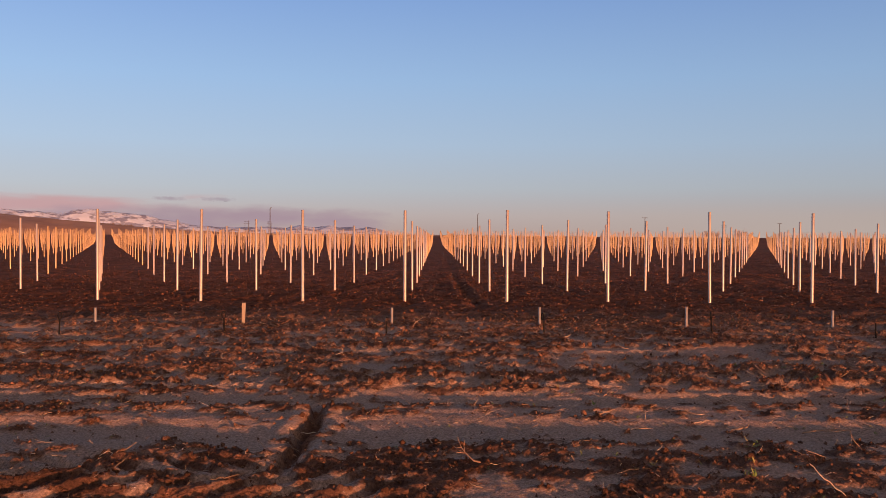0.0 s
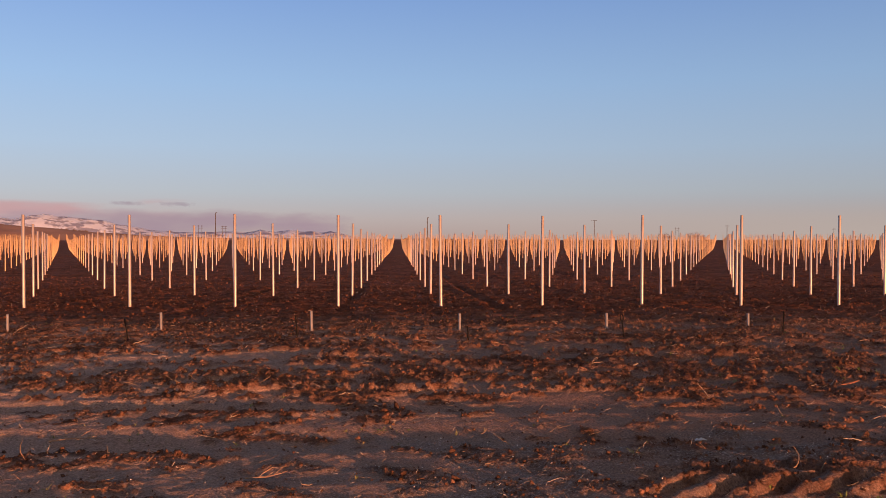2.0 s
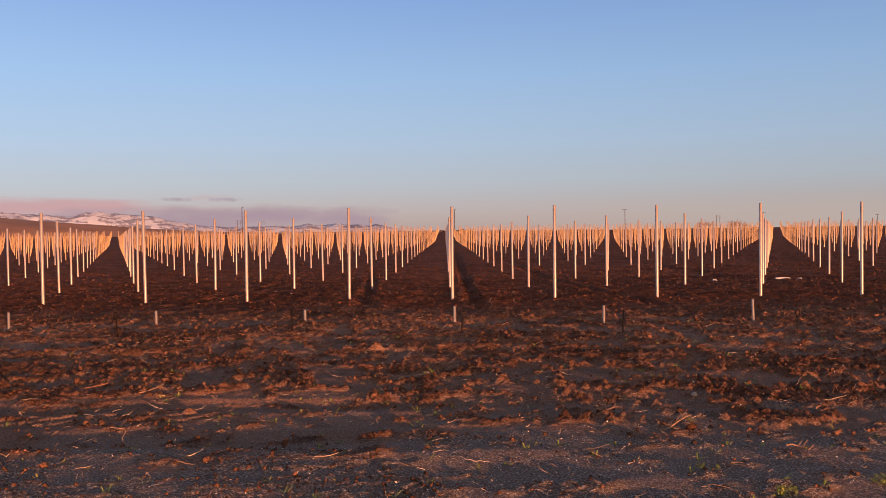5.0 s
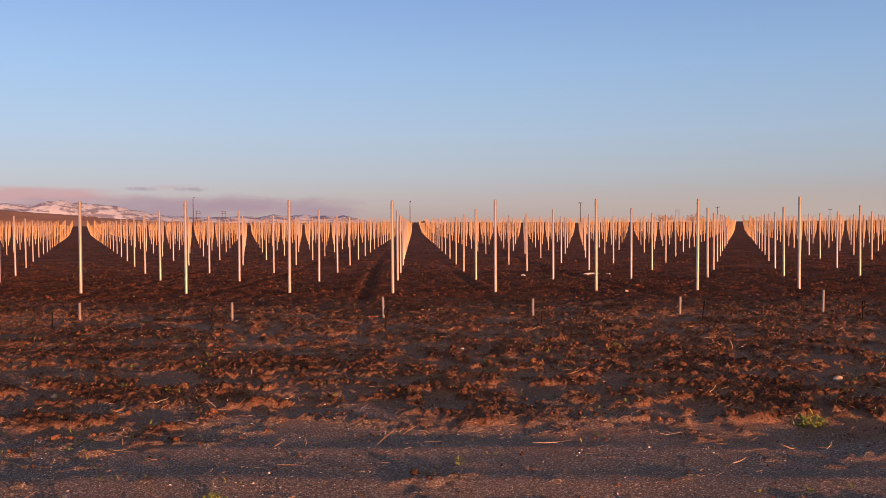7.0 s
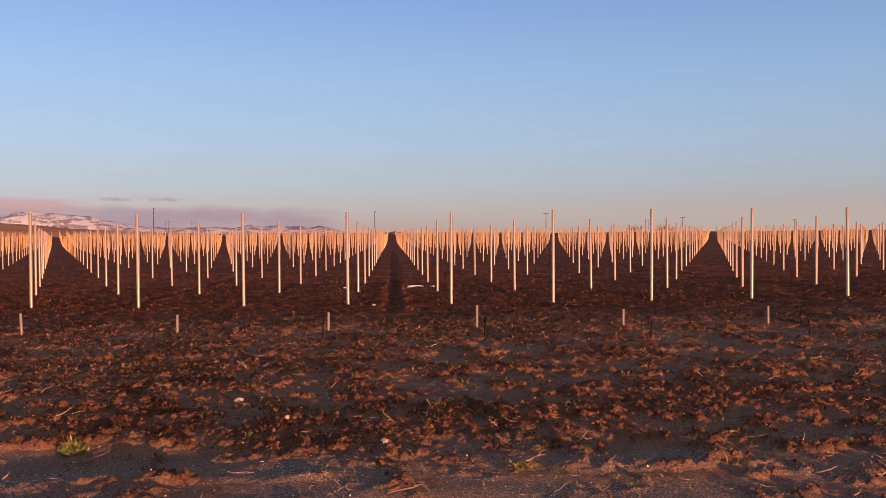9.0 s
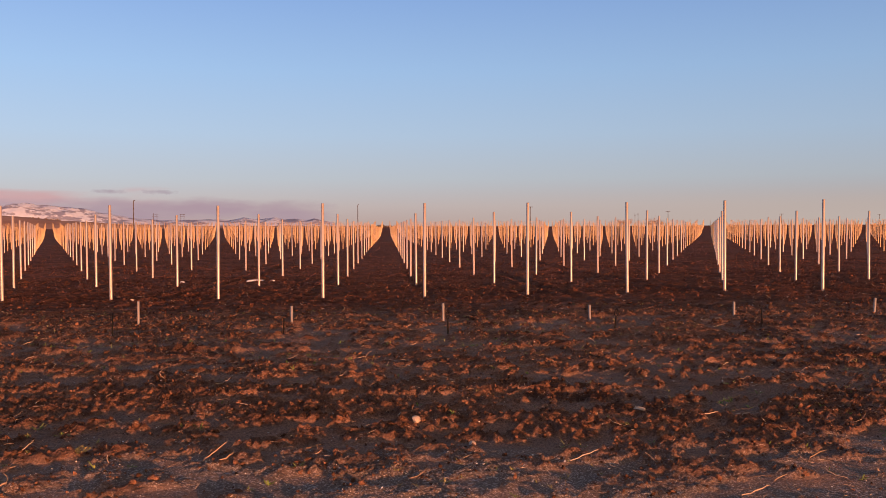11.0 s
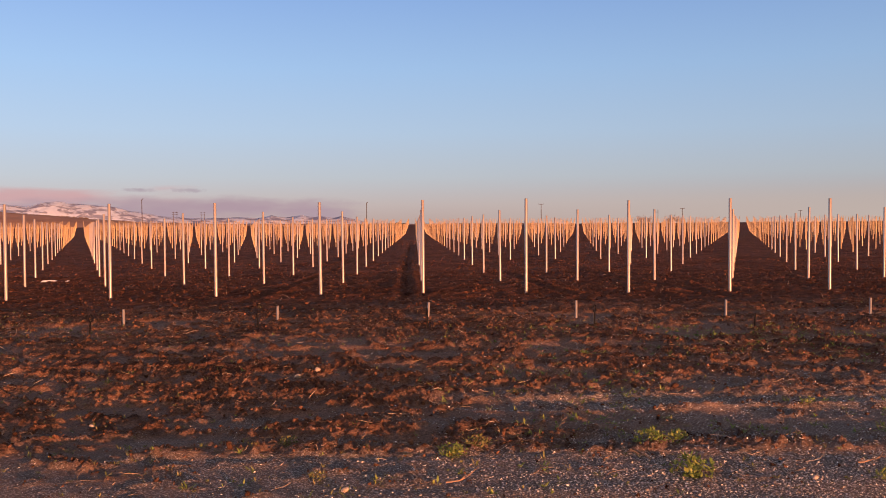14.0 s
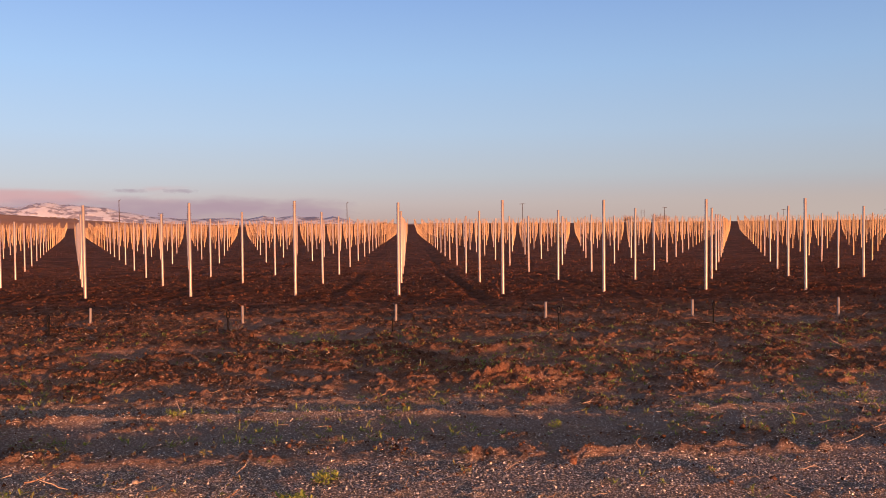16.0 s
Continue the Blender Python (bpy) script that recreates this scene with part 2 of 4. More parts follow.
def clusters(x, y):
    """Where the clods lie in clusters on the headland: broad drifts broken up into clumps a hand or two across."""
    broad = fbm(x * 0.6, y * 1.2, 21, 3, 0.6)
    clump = fbm(x * 4.2, y * 5.6, 23, 3, 0.62)
    return step(0.475, 0.575, 0.35 * broad + 0.65 * clump + 0.012 - 0.10 * lane(x, y) - 0.05 * grit_share(x, y))


def lane(x, y):
    """Smooth wheel lanes along the verge, where few clods lie."""
    w = 0.25 * (fbm(x * 0.35, 0 * x + 3.0, 29, 2) - 0.5)
    a = np.exp(-((y + 14.05 + w) / 0.35) ** 4) * (1 - step(17, 21, x))
    b = np.exp(-((y + 13.2 + w) / 0.75) ** 4) * step(10.5, 13, x) * (1 - step(18, 22, x))
    c = (1 - step(-14.6, -13.5, y + w)) * step(20, 24, x) * (1 - step(27, 30, x))
    d = (1 - step(-15.6, -15.0, y + w)) * step(28, 31, x)
    e = np.exp(-((y + 13.6 + w) / 0.40) ** 4) * step(43, 46, x)
    f = np.exp(-((y + 12.75 + w) / 0.22) ** 4) * (1 - step(11, 14, x))
    return np.clip(a + b + c + d + e + f, 0, 1)


def berm(x, y, yc, front, back, height, xa, xb, seed, gaps=0.45):
    """A low broken bank of thrown-up soil along the headland, steep towards the road."""
    v = y - yc + 0.22 * (fbm(x * 0.5, 0 * x, seed, 3) - 0.5)
    prof = np.where(v < 0, step(-front, 0, v), 1 - step(0, back, v))
    on = step(xa, xa + 0.4, x) * (1 - step(xb - 0.4, xb, x)) * step(gaps - 0.08, gaps + 0.08, fbm(x * 0.9, y * 0.6, seed + 1, 3))
    return on * height * prof * (0.55 + 0.9 * fbm(x * 6.0, y * 6.0, seed + 2, 3, 0.7))


def pale_tone_share(x, y):
    """Packed greyish earth between the clods, paler in broken bands at the near end of the verge."""
    lanes = np.exp(-((y + 15.0) / 0.5) ** 2) + np.exp(-((y + 13.6) / 0.45) ** 2) + 0.8 * np.exp(-((y + 11.6) / 0.4) ** 2) + np.exp(-((y + 7.6) / 1.1) ** 2)
    f = np.clip(lanes, 0, 1) * step(0.34, 0.54, fbm(x * 0.7, y * 1.4, 191, 4, 0.6)) * (1 - step(7, 15, x))
    flat = (1 - clusters(x, y)) * (1.0 - 0.60 * step(7, 15, x)) * (1 - step(-6.5, -4.5, y))
    heap = np.exp(-((x - 50.1) / 0.7) ** 2 - ((y + 11.8) / 0.5) ** 2)
    slot = np.exp(-((x - 4.6) / 0.09) ** 4 - ((y + 14.1) / 1.0) ** 4)
    return np.maximum(f * (1 - clusters(x, y)), flat) * (1 - heap) * (1 - slot)


def lugs(x, y, yc, half, xa, xb, pitch, height):
    """The print of a tractor tyre: slanting ridges in two rows."""
    v = y - yc
    wave = np.abs(np.mod(x / pitch + 1.3 * np.abs(v) / pitch + 0.5 * (v > 0), 1.0) - 0.5) * 2
    on = step(xa, xa + 0.3, x) * (1 - step(xb - 0.3, xb, x)) * (1 - step(half * 0.8, half, np.abs(v)))
    return on * height * (step(0.35, 0.65, wave) - 0.5)


def knob_field(x, y):
    """Rounded knobs a few centimetres across."""
    return step(0.46, 0.66, fbm(x * 17.0, y * 17.0, 41, 2, 0.8))


def relief(x, y):
    head = 1 - step(-4.5, -1.0, y)                      # headland
    grit, path = grit_share(x, y), lane(x, y)
    warp = 0.30 * (fbm(x * 0.5, y * 0.5, 3, 2) - 0.5)
    z = 0.045 * (fbm(x * 0.4, y * 0.6, 11, 3) - 0.5) + 0.013 * (fbm(x * 2.2, y * 2.6, 13, 3, 0.6) - 0.5) * (1 - 0.7 * grit)
    broken = 0.35 + 0.9 * step(0.35, 0.65, fbm(x * 0.9, y * 0.9, 17, 3))
    # ruts of wheels that ran along the headland
    for yc, w, dep in ((-15.9, 0.30, 0.014), (-14.2, 0.28, 0.014), (-12.9, 0.18, 0.018), (-11.3, 0.18, 0.014), (-9.9, 0.22, 0.014), (-8.6, 0.2, 0.014)):
        k = (y + warp * 1.6 - yc) / w
        z = z - broken * head * dep * np.exp(-k * k) + broken * head * dep * 0.7 * np.exp(-(np.abs(k) - 1.6) ** 2 * 4)
    z = z + berm(x, y, -12.05, 0.10, 0.22, 1.0, -2, 13, 201, 0.36) * (0.020 + 0.020 * knob_field(x, y))
    banks = 0.7 * berm(x, y, -12.75, 0.12, 0.3, 1.0, 19, 47, 205, 0.5)
    banks = banks + berm(x, y, -15.05, 0.12, 0.25, 1.0, 27.6, 34.5, 209, 0.46) + 0.55 * berm(x, y, -14.6, 0.16, 0.35, 1.0, 41.5, 52.5, 213, 0.50)
    banks = banks + 0.7 * berm(x, y, -9.6, 0.12, 0.5, 1.0, -3, 60, 217, 0.52)
    z = z - 0.02 * path
    # clods: in patches of their own
    calm = 1 - 0.55 * (1 - step(17, 21, x)) * (1 - step(-12.7, -11.9, y))
    mound = clusters(x, y) * (1 - 0.75 * grit) * calm
    lump = np.abs(fbm(x * 11.0, y * 12.0, 31, 3, 0.75) - 0.5) * 2
    knob = knob_field(x, y)
    z = z + head * (mound * (0.018 + 0.044 * lump + 0.024 * knob) + (0.010 * lump + 0.004 * knob) * (1 - 0.85 * grit) * (1 - 0.8 * path) - 0.022)
    z = z + head * banks * (0.012 + 0.034 * lump + 0.020 * knob)
    # tilled field
    till = step(-4.5, 0.5, y)
    z = z + till * (0.065 * np.abs(fbm(x * 4.5, y * 4.0, 51, 3, 0.7) - 0.5) * 2 + 0.030 * step(0.48, 0.64, fbm(x * 6, y * 5, 61, 2)) - 0.055)
    u, k = np.mod(x / COL, 1.0), np.floor(x / COL)
    # wheel tracks that turn in from the headland: x where they start, x twenty metres on, depth
    for xa, xb, d in ((-0.6, -0.6, 0.06), (2.3, 4.0, 0.13), (6.6, 6.5, 0.13), (9.9, 9.8, 0.06), (13.55, 13.55, 0.12), (17.4, 15.9, 0.12), (20.05, 20.2, 0.13),
                      (23.7, 23.2, 0.13), (26.6, 26.5, 0.05), (30.35, 30.5, 0.13), (33.7, 33.6, 0.06), (36.6, 36.5, 0.05), (40.05, 40.2, 0.12),
                      (43.5, 43.35, 0.12), (47.3, 47.2, 0.07), (50.6, 50.4, 0.08), (54.0, 54.0, 0.06)):
        mid = xa + (xb - xa) * np.clip((y - 1) / 20, -0.3, 1) + 0.10 * (vnoise(y * 0.35 + xa * 5.1, 0 * y, 73) - 0.5)
        away = np.abs(x - mid)
        z = z + step(-4.0, -0.5, y) * (0.5 + 0.5 * step(0, 10, y)) * d * (0.3 * np.exp(-((away - 0.30) / 0.10) ** 2) - np.exp(-(away / 0.12) ** 2))
    z = z + till * 0.018 * np.sin(y * 2 * math.pi / 0.42 + 3 * fbm(x * 0.8, y * 0.3, 77, 2)) * step(0.3, 0.4, u) * (1 - step(0.6, 0.7, u))
    # prints of heavy tyres and a short trench
    z = z + lugs(x, y, -15.3, 0.5, 0.5, 5.6, 0.42, 0.045) + lugs(x, y, -15.35, 0.34, 12.6, 14.9, 0.36, 0.06) + lugs(x, y, -13.2, 0.34, 15.2, 17.6, 0.34, 0.022)
    a = (x - 4.60) * 0.03 + (y + 14.1) * -1.0
    c = (x - 4.60) * 1.0 + (y + 14.1) * 0.03
    c = c + 0.16 * (fbm(x * 5.0, y * 5.0, 83, 3) - 0.5)
    z = z - (0.10 + 0.04 * step(-0.2, -0.8, a)) * np.exp(-(c / 0.055) ** 4) * np.exp(-(a / 1.0) ** 4) + 0.022 * np.exp(-((np.abs(c) - 0.15) / 0.07) ** 2) * np.exp(-(a / 1.0) ** 4)
    # a heap of dug soil
    heap = np.exp(-((x - 50.1) / 0.45) ** 2 - ((y + 11.8) / 0.30) ** 2)
    z = z + heap * (0.12 + 0.09 * lump + 0.04 * knob)
    return z


def land(x, y):
    x, y = np.asarray(x, float), np.asarray(y, float)
    near = step(-45, -30, y) * (1 - step(50, 86, y))
    return profile(y) + sway(x, y) + near * relief(x, y)


def grid(x0, x1, nx, ys):
    xs = np.linspace(x0, x1, nx)
    X, Y = np.meshgrid(xs, ys)
    return xs, X, Y


def build_ground():
    zones = [(-0.5, 57.5, 1960, np.linspace(-16.2, -11.0, 208)), (-5, 64, 1260, np.linspace(-11.0, -5.0, 124)),
             (-14, 74, 1050, np.concatenate([np.linspace(-5, 4, 100), np.linspace(4.15, 14, 56)])),
             (-60, 130, 560, np.concatenate([np.linspace(14, 40, 60), np.linspace(41, 90, 34)])),
             (-60, 130, 300, np.linspace(-45, -16.2, 60))]
    V, F, n = [], [], 0
    shake = np.random.default_rng(4)
    for i, (x0, x1, nx, ys) in enumerate(zones):
        xs, X, Y = grid(x0, x1, nx, ys)
        if i >= 3:
            Z = land(X, Y)
        else:
            # crumbly surface: the points of the net are shaken out of line
            sx, sy = (x1 - x0) / nx, ys[1] - ys[0]
            jx, jy = shake.uniform(-0.36, 0.36, X.shape) * sx, shake.uniform(-0.36, 0.36, X.shape) * sy
            jx[:, [0, -1]] = 0
            jx[[0, -1]] = 0
            jy[[0, -1]] = 0
            jy[:, [0, -1]] = 0
            X, Y = X + jx, Y + jy
            crumb = shake.normal(0, 1, X.shape)
            crumb[[0, -1]] = 0
            Z = land(X, Y) + crumb * ((0.0010, 0.0018, 0.010)[i] + (0.0055, 0.0065, 0)[i] * clusters(X, Y)) * (1 - 0.6 * grit_share(X, Y))
        # stitch each edge to the coarser neighbour's line
        for row, other in {0: [(-1, 1), (0, 4)], 1: [(-1, 2)], 2: [(-1, 3)], 3: [], 4: []}[i]:
            ox = np.linspace(zones[other][0], zones[other][1], zones[other][2])
            Z[row] = np.interp(xs, ox, land(ox, np.full_like(ox, ys[row])))
        idx = n + np.arange(X.size).reshape(X.shape)
        V.append(np.stack([X.ravel(), Y.ravel(), Z.ravel()], 1))
        F.append(np.stack([idx[:-1, :-1], idx[:-1, 1:], idx[1:, 1:], idx[1:, :-1]], -1).reshape(-1, 4))
        n += X.size
    # aprons beside the fine strips, and the plain out to the horizon
    def sheet(xs, ys, drop=0.02):
        nonlocal n
        X, Y = np.meshgrid(np.asarray(xs, float), np.asarray(ys, float))
        Z = profile(Y) - drop
        idx = n + np.arange(X.size).reshape(X.shape)
        V.append(np.stack([X.ravel(), Y.ravel(), Z.ravel()], 1))
        F.append(np.stack([idx[:-1, :-1], idx[:-1, 1:], idx[1:, 1:], idx[1:, :-1]], -1).reshape(-1, 4))
        n += X.size
    far_y = [90, 120, 150, 190, 225, 260, 275, 290, 310, 330, 365, 400, 440, 480, 560, 650, 800, 1000, 1600, 2500, 4900]
    side_l, side_r = [-4900, -2000, -800, -300, -60], [130, 300, 800, 2000, 4900]
    band = [-45, -16.2, -11, -5, 0, 6.5, 14, 40, 90]
    sheet(side_l + [-20, 20, 60] + side_r, far_y, 0.0)
    sheet(side_l, band)
    sheet(side_r, band)
    sheet(side_l + side_r, [-4900, -2000, -500, -100, -45], 0.0)
    for x0, x1, ya, yb in ((-60, -0.5, -16.2, -11), (57.5, 130, -16.2, -11), (-60, -5, -11, -5), (64, 130, -11, -5), (-60, -14, -5, 14), (74, 130, -5, 14)):
        sheet(np.linspace(x0, x1, 6), np.linspace(ya, yb, 6), 0.0)
    V, F = np.concatenate(V), np.concatenate(F)
    me = mesh_np("ground", V, F, [M_SOIL], False)
    x, y = V[:, 0].astype(float), V[:, 1].astype(float)
    g = grit_share(x, y)
    du = me.attributes.new("pale_tone", "FLOAT", "POINT")
    du.data.foreach_set("value", pale_tone_share(x, y).astype(np.float32))
    dm = me.attributes.new("field_tone", "FLOAT", "POINT")
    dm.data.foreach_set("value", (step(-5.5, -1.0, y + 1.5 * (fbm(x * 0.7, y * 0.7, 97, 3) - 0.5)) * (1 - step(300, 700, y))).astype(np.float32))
    at = me.attributes.new("grit", "FLOAT", "POINT")
    at.data.foreach_set("value", g.astype(np.float32))
    ob = new("ground", me)
    return tagged(ob, "bare reddish brown soil with clods, ruts and grit", "ground", kind="structure")


build_ground()

# ---------------------------------------------------------------- posts
POST_H, POST_R = 2.20, 0.036


def pipe_mesh(name, height, sides, r=POST_R, bore=True, sunk=0.25):
    V, F, mi = [], [], []
    rings = [(-sunk, r), (height - 0.004, r), (height, r - 0.003)]
    if bore:
        rings += [(height, r - 0.009), (height - 0.12, r - 0.009)]
    for z, q in rings:
        for i in range(sides):
            a = 2 * math.pi * i / sides
            V.append((q * math.cos(a), q * math.sin(a), z))
    for k in range(len(rings) - 1):
        for i in range(sides):
            j = (i + 1) % sides
            F.append((k * sides + i, k * sides + j, (k + 1) * sides + j, (k + 1) * sides + i))
            mi.append(1 if k == 3 else 0)
    F.append(tuple((len(rings) - 1) * sides + i for i in range(sides)))
    mi.append(1 if bore else 0)
    return mesh_from(name, V, F, [M_POST, M_BORE], True, mi)


def hook_mesh():
    """A small folded wire hook on the flank of a post."""
    bm = bmesh.new()
    bmesh.ops.create_cube(bm, size=1.0, matrix=Matrix.Diagonal((0.007, 0.012, 0.018, 1)))
    for v in bm.verts:
        if v.co.z > 0 and abs(v.co.x) > 0:
            v.co.x *= 0.5
    bmesh.ops.bevel(bm, geom=bm.edges[:], offset=0.002, segments=1, affect="EDGES")
    me = bpy.data.meshes.new("hook")
    bm.to_mesh(me)
    bm.free()
    me.materials.append(M_STUB)
    return me


rng = random.Random(5)
post_me = pipe_mesh("trellis_post", POST_H, 16)
row_me = pipe_mesh("trellis_post", POST_H, 12)
hook_me = hook_mesh()
POST_LABEL = "tall bare galvanised steel trellis post driven into soil"
ROWS_NEAR, C0, C1 = 9, -4, 29


POST_TOP = {3: 2.18, 6: 2.14, 10: 2.13, 11: 2.135, 12: 2.135, 13: 2.12, 17: 2.16, 18: 2.195, 19: 2.213, 20: 2.15, 21: 2.185, 22: 2.167}


def spot(c, r):
    return c * COL + rng.gauss(0, 0.010), r * ROW + 0.04 + rng.gauss(0, 0.025)


for r in range(ROWS_NEAR):
    for c in range(C0, C1):
        x, y = spot(c, r)
        z = float(profile(y) + sway(x, y))
        ob = new("trellis_post", post_me if r < 3 else row_me)
        z = POST_TOP.get(c, 2.16) - POST_H if r == 0 else z + rng.gauss(0, 0.02)
        ob.matrix_basis = pose(x, y, z, rng.gauss(0, 0.25), rng.gauss(0, 0.25), 0)
        tagged(ob, POST_LABEL, "post", "trellis posts in rows")
        if r == 0:
            for k in range(6):
                part("wire_hook", hook_me, ob, at=pose(-POST_R - 0.001, 0, 2.10 - 0.09 * k))


def far_posts():
    sides, V, F, n = 6, [], [], 0
    ring = np.array([(math.cos(2 * math.pi * i / sides), math.sin(2 * math.pi * i / sides)) for i in range(sides)]) * POST_R
    pts = []
    for r in range(0, 46):
        for c in range(-105, 132):
            if r < ROWS_NEAR and C0 <= c < C1:
                continue
            x, y = spot(c, r)
            if abs(x - 27) > 40 + 0.62 * (y + 21):
                continue
            pts.append((x, y, rng.gauss(0, 0.008), rng.gauss(0, 0.008), rng.gauss(0, 0.02)))
    pts = np.array(pts)
    z = profile(pts[:, 1])
    N = len(pts)
    base = np.zeros((N, sides * 2, 3))
    for k, h in ((0, -0.2), (1, POST_H)):
        base[:, k * sides:(k + 1) * sides, 0] = pts[:, 0, None] + ring[None, :, 0] + pts[:, 2, None] * h
        base[:, k * sides:(k + 1) * sides, 1] = pts[:, 1, None] + ring[None, :, 1] + pts[:, 3, None] * h
        base[:, k * sides:(k + 1) * sides, 2] = (z + h + pts[:, 4] * k)[:, None]
    quad = []
    for i in range(sides):
        j = (i + 1) % sides
        quad.append((i, j, sides + j, sides + i))
    quad += [(sides, sides + 1, sides + 2, sides + 3), (sides, sides + 3, sides + 4, sides + 5)]
    F = (np.array(quad)[None] + (np.arange(N) * sides * 2)[:, None, None]).reshape(-1, 4)
    me = mesh_np("distant_trellis_posts", base.reshape(-1, 3), F, [M_SUNLIT_STEEL])
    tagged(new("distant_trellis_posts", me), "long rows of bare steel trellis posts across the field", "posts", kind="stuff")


far_posts()

# short pipes and dark risers at the heads of the rows
stub_me = pipe_mesh("anchor_stub", 0.27, 16, 0.0215)
stub_me.materials[0] = M_STUB


def riser_mesh():
    bm = bmesh.new()
    bmesh.ops.create_cone(bm, cap_ends=True, segments=8, radius1=0.012, radius2=0.010, depth=0.36, matrix=Matrix.Translation((0, 0, 0.05)))
    me = bpy.data.meshes.new("riser")
    bm.to_mesh(me)
    bm.free()
    me.materials.append(M_STAKE)
    return me


def loop_mesh():
    """A stiff black loop of hose clipped over the top of a riser."""
    V, F, na, nb = [], [], 16, 6
    for i in range(na):
        a = 2 * math.pi * i / na
        for k in range(nb):
            b = 2 * math.pi * k / nb
            q = 1 + 0.30 * math.cos(b)
            V.append((0.026 * math.cos(a) * q, 0.008 * math.sin(b), 0.27 + 0.055 * math.sin(a) * (1 + 0.16 * math.cos(b))))
    for i in range(na):
        for k in range(nb):
            F.append((i * nb + k, i * nb + (k + 1) % nb, (i + 1) % na * nb + (k + 1) % nb, (i + 1) % na * nb + k))
    return mesh_from("hose_loop", V, F, [M_STAKE], True)


def peg_mesh():
    """A sawn timber peg, broader at its head."""
    bm = bmesh.new()
    bmesh.ops.create_cube(bm, size=1.0, matrix=Matrix.Translation((0, 0, 0.10)) @ Matrix.Diagonal((0.058, 0.03, 0.56, 1)))
    bmesh.ops.bisect_plane(bm, geom=bm.verts[:] + bm.edges[:] + bm.faces[:], plane_co=(0, 0, 0.22), plane_no=(0, 0, 1))
    for v in bm.verts:
        if v.co.z < 0.2:
            v.co.x *= 0.68
        elif v.co.z > 0.3:
            v.co.x *= 1.12
    bmesh.ops.bevel(bm, geom=[e for e in bm.edges if e.is_manifold], offset=0.003, segments=1, affect="EDGES")
    me = bpy.data.meshes.new("timber_peg")
    bm.to_mesh(me)
    bm.free()
    me.materials.append(M_PEG)
    return me


M_PEG = plain_material("pale_sawn_timber", (0.25, 0.215, 0.18), (0.35, 0.30, 0.255), 25.0, 0.85, 0, 0.2, 0.2, 0.002, (6, 6, 1))
loop_me = loop_mesh()
riser_me = riser_mesh()
STUB_TOP = {2: 0.39, 3: 0.41, 4: 0.425, 7: 0.35, 9: 0.35, 10: 0.416, 11: 0.36, 13: 0.45, 14: 0.35, 15: 0.368, 16: 0.317, 17: 0.339, 18: 0.376, 19: 0.381}
for c in range(-3, 28):
    x, y = c * COL + rng.gauss(0, 0.010), -6.45 + rng.gauss(0, 0.02)
    peg = c == 1
    ob = new("timber_peg" if peg else "anchor_stub", peg_mesh() if peg else stub_me)
    ob.matrix_basis = pose(x, y, STUB_TOP.get(c, 0.37) - 0.27, rng.gauss(0, 0.8), rng.gauss(0, 0.8), rng.uniform(0, 360))
    if peg:
        ob.matrix_basis = pose(x, y, 0.08, 0, 1.5, 8)
        tagged(ob, "pale sawn timber peg broader at its head", "peg")
    else:
        tagged(ob, "short cut steel pipe stub standing in rough soil", "pipe stub", "stubs at the row heads")
    x, y = c * COL + rng.gauss(0, 0.05), -7.85 + rng.gauss(0, 0.15)
    ob = new("irrigation_riser", riser_me)
    ob.matrix_basis = pose(x, y, float(land(np.array(x), np.array(y))), rng.gauss(0, 3), rng.gauss(0, 3), rng.uniform(0, 360))
    tagged(ob, "thin black irrigation riser sticking out of soil", "irrigation riser", "risers at the row heads")
    if c % 3 != 2:
        part("hose_loop", loop_me, ob)

# ---------------------------------------------------------------- distance


def polar(az, r):
    """x, y of a place r metres off, az degrees right of straight ahead, seen from the middle of the road."""
    a = radians(az)
    return 27.0 + r * math.sin(a), -20.7 + r * math.cos(a)


def ridge(name, azs, r0, r1, height, rough, mats, label, category, seed, rows=40, depth=0.55):
    V, F = [], []
    A = np.array(azs)
    T = np.linspace(0, 1, rows)
    for t in T:
        for az in A:
            x, y = polar(az, r0 + (r1 - r0) * t)
            prof = math.sin(min(1.0, t / 0.75) * math.pi / 2) if t < 0.75 else math.cos((t - 0.75) / 0.25 * math.pi / 2)
            nz = float(fbm(np.array(az * rough), np.array(t * 6.0), seed, 5, 0.55)) - 0.5
            V.append((x, y, -22 + prof * (height(az) + 22) * (1 + depth * nz * (1 - 0.5 * t))))
    w = len(A)
    for k in range(rows - 1):
        for i in range(w - 1):
            F.append((k * w + i, k * w + i + 1, (k + 1) * w + i + 1, (k + 1) * w + i))
    me = mesh_from(name, V, F, mats, True)
    return tagged(new(name, me), label, category, kind="structure")


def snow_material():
    m, n, l, b = material("hazed_snowy_mountain", 0.9, 0, 0.1)
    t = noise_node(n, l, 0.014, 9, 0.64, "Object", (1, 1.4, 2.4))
    # rock and snow; distance haze and some slope shade are put into the blue
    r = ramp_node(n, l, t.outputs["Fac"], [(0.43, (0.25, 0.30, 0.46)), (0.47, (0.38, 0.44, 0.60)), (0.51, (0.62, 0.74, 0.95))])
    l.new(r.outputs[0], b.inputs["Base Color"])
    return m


M_SNOW = snow_material()


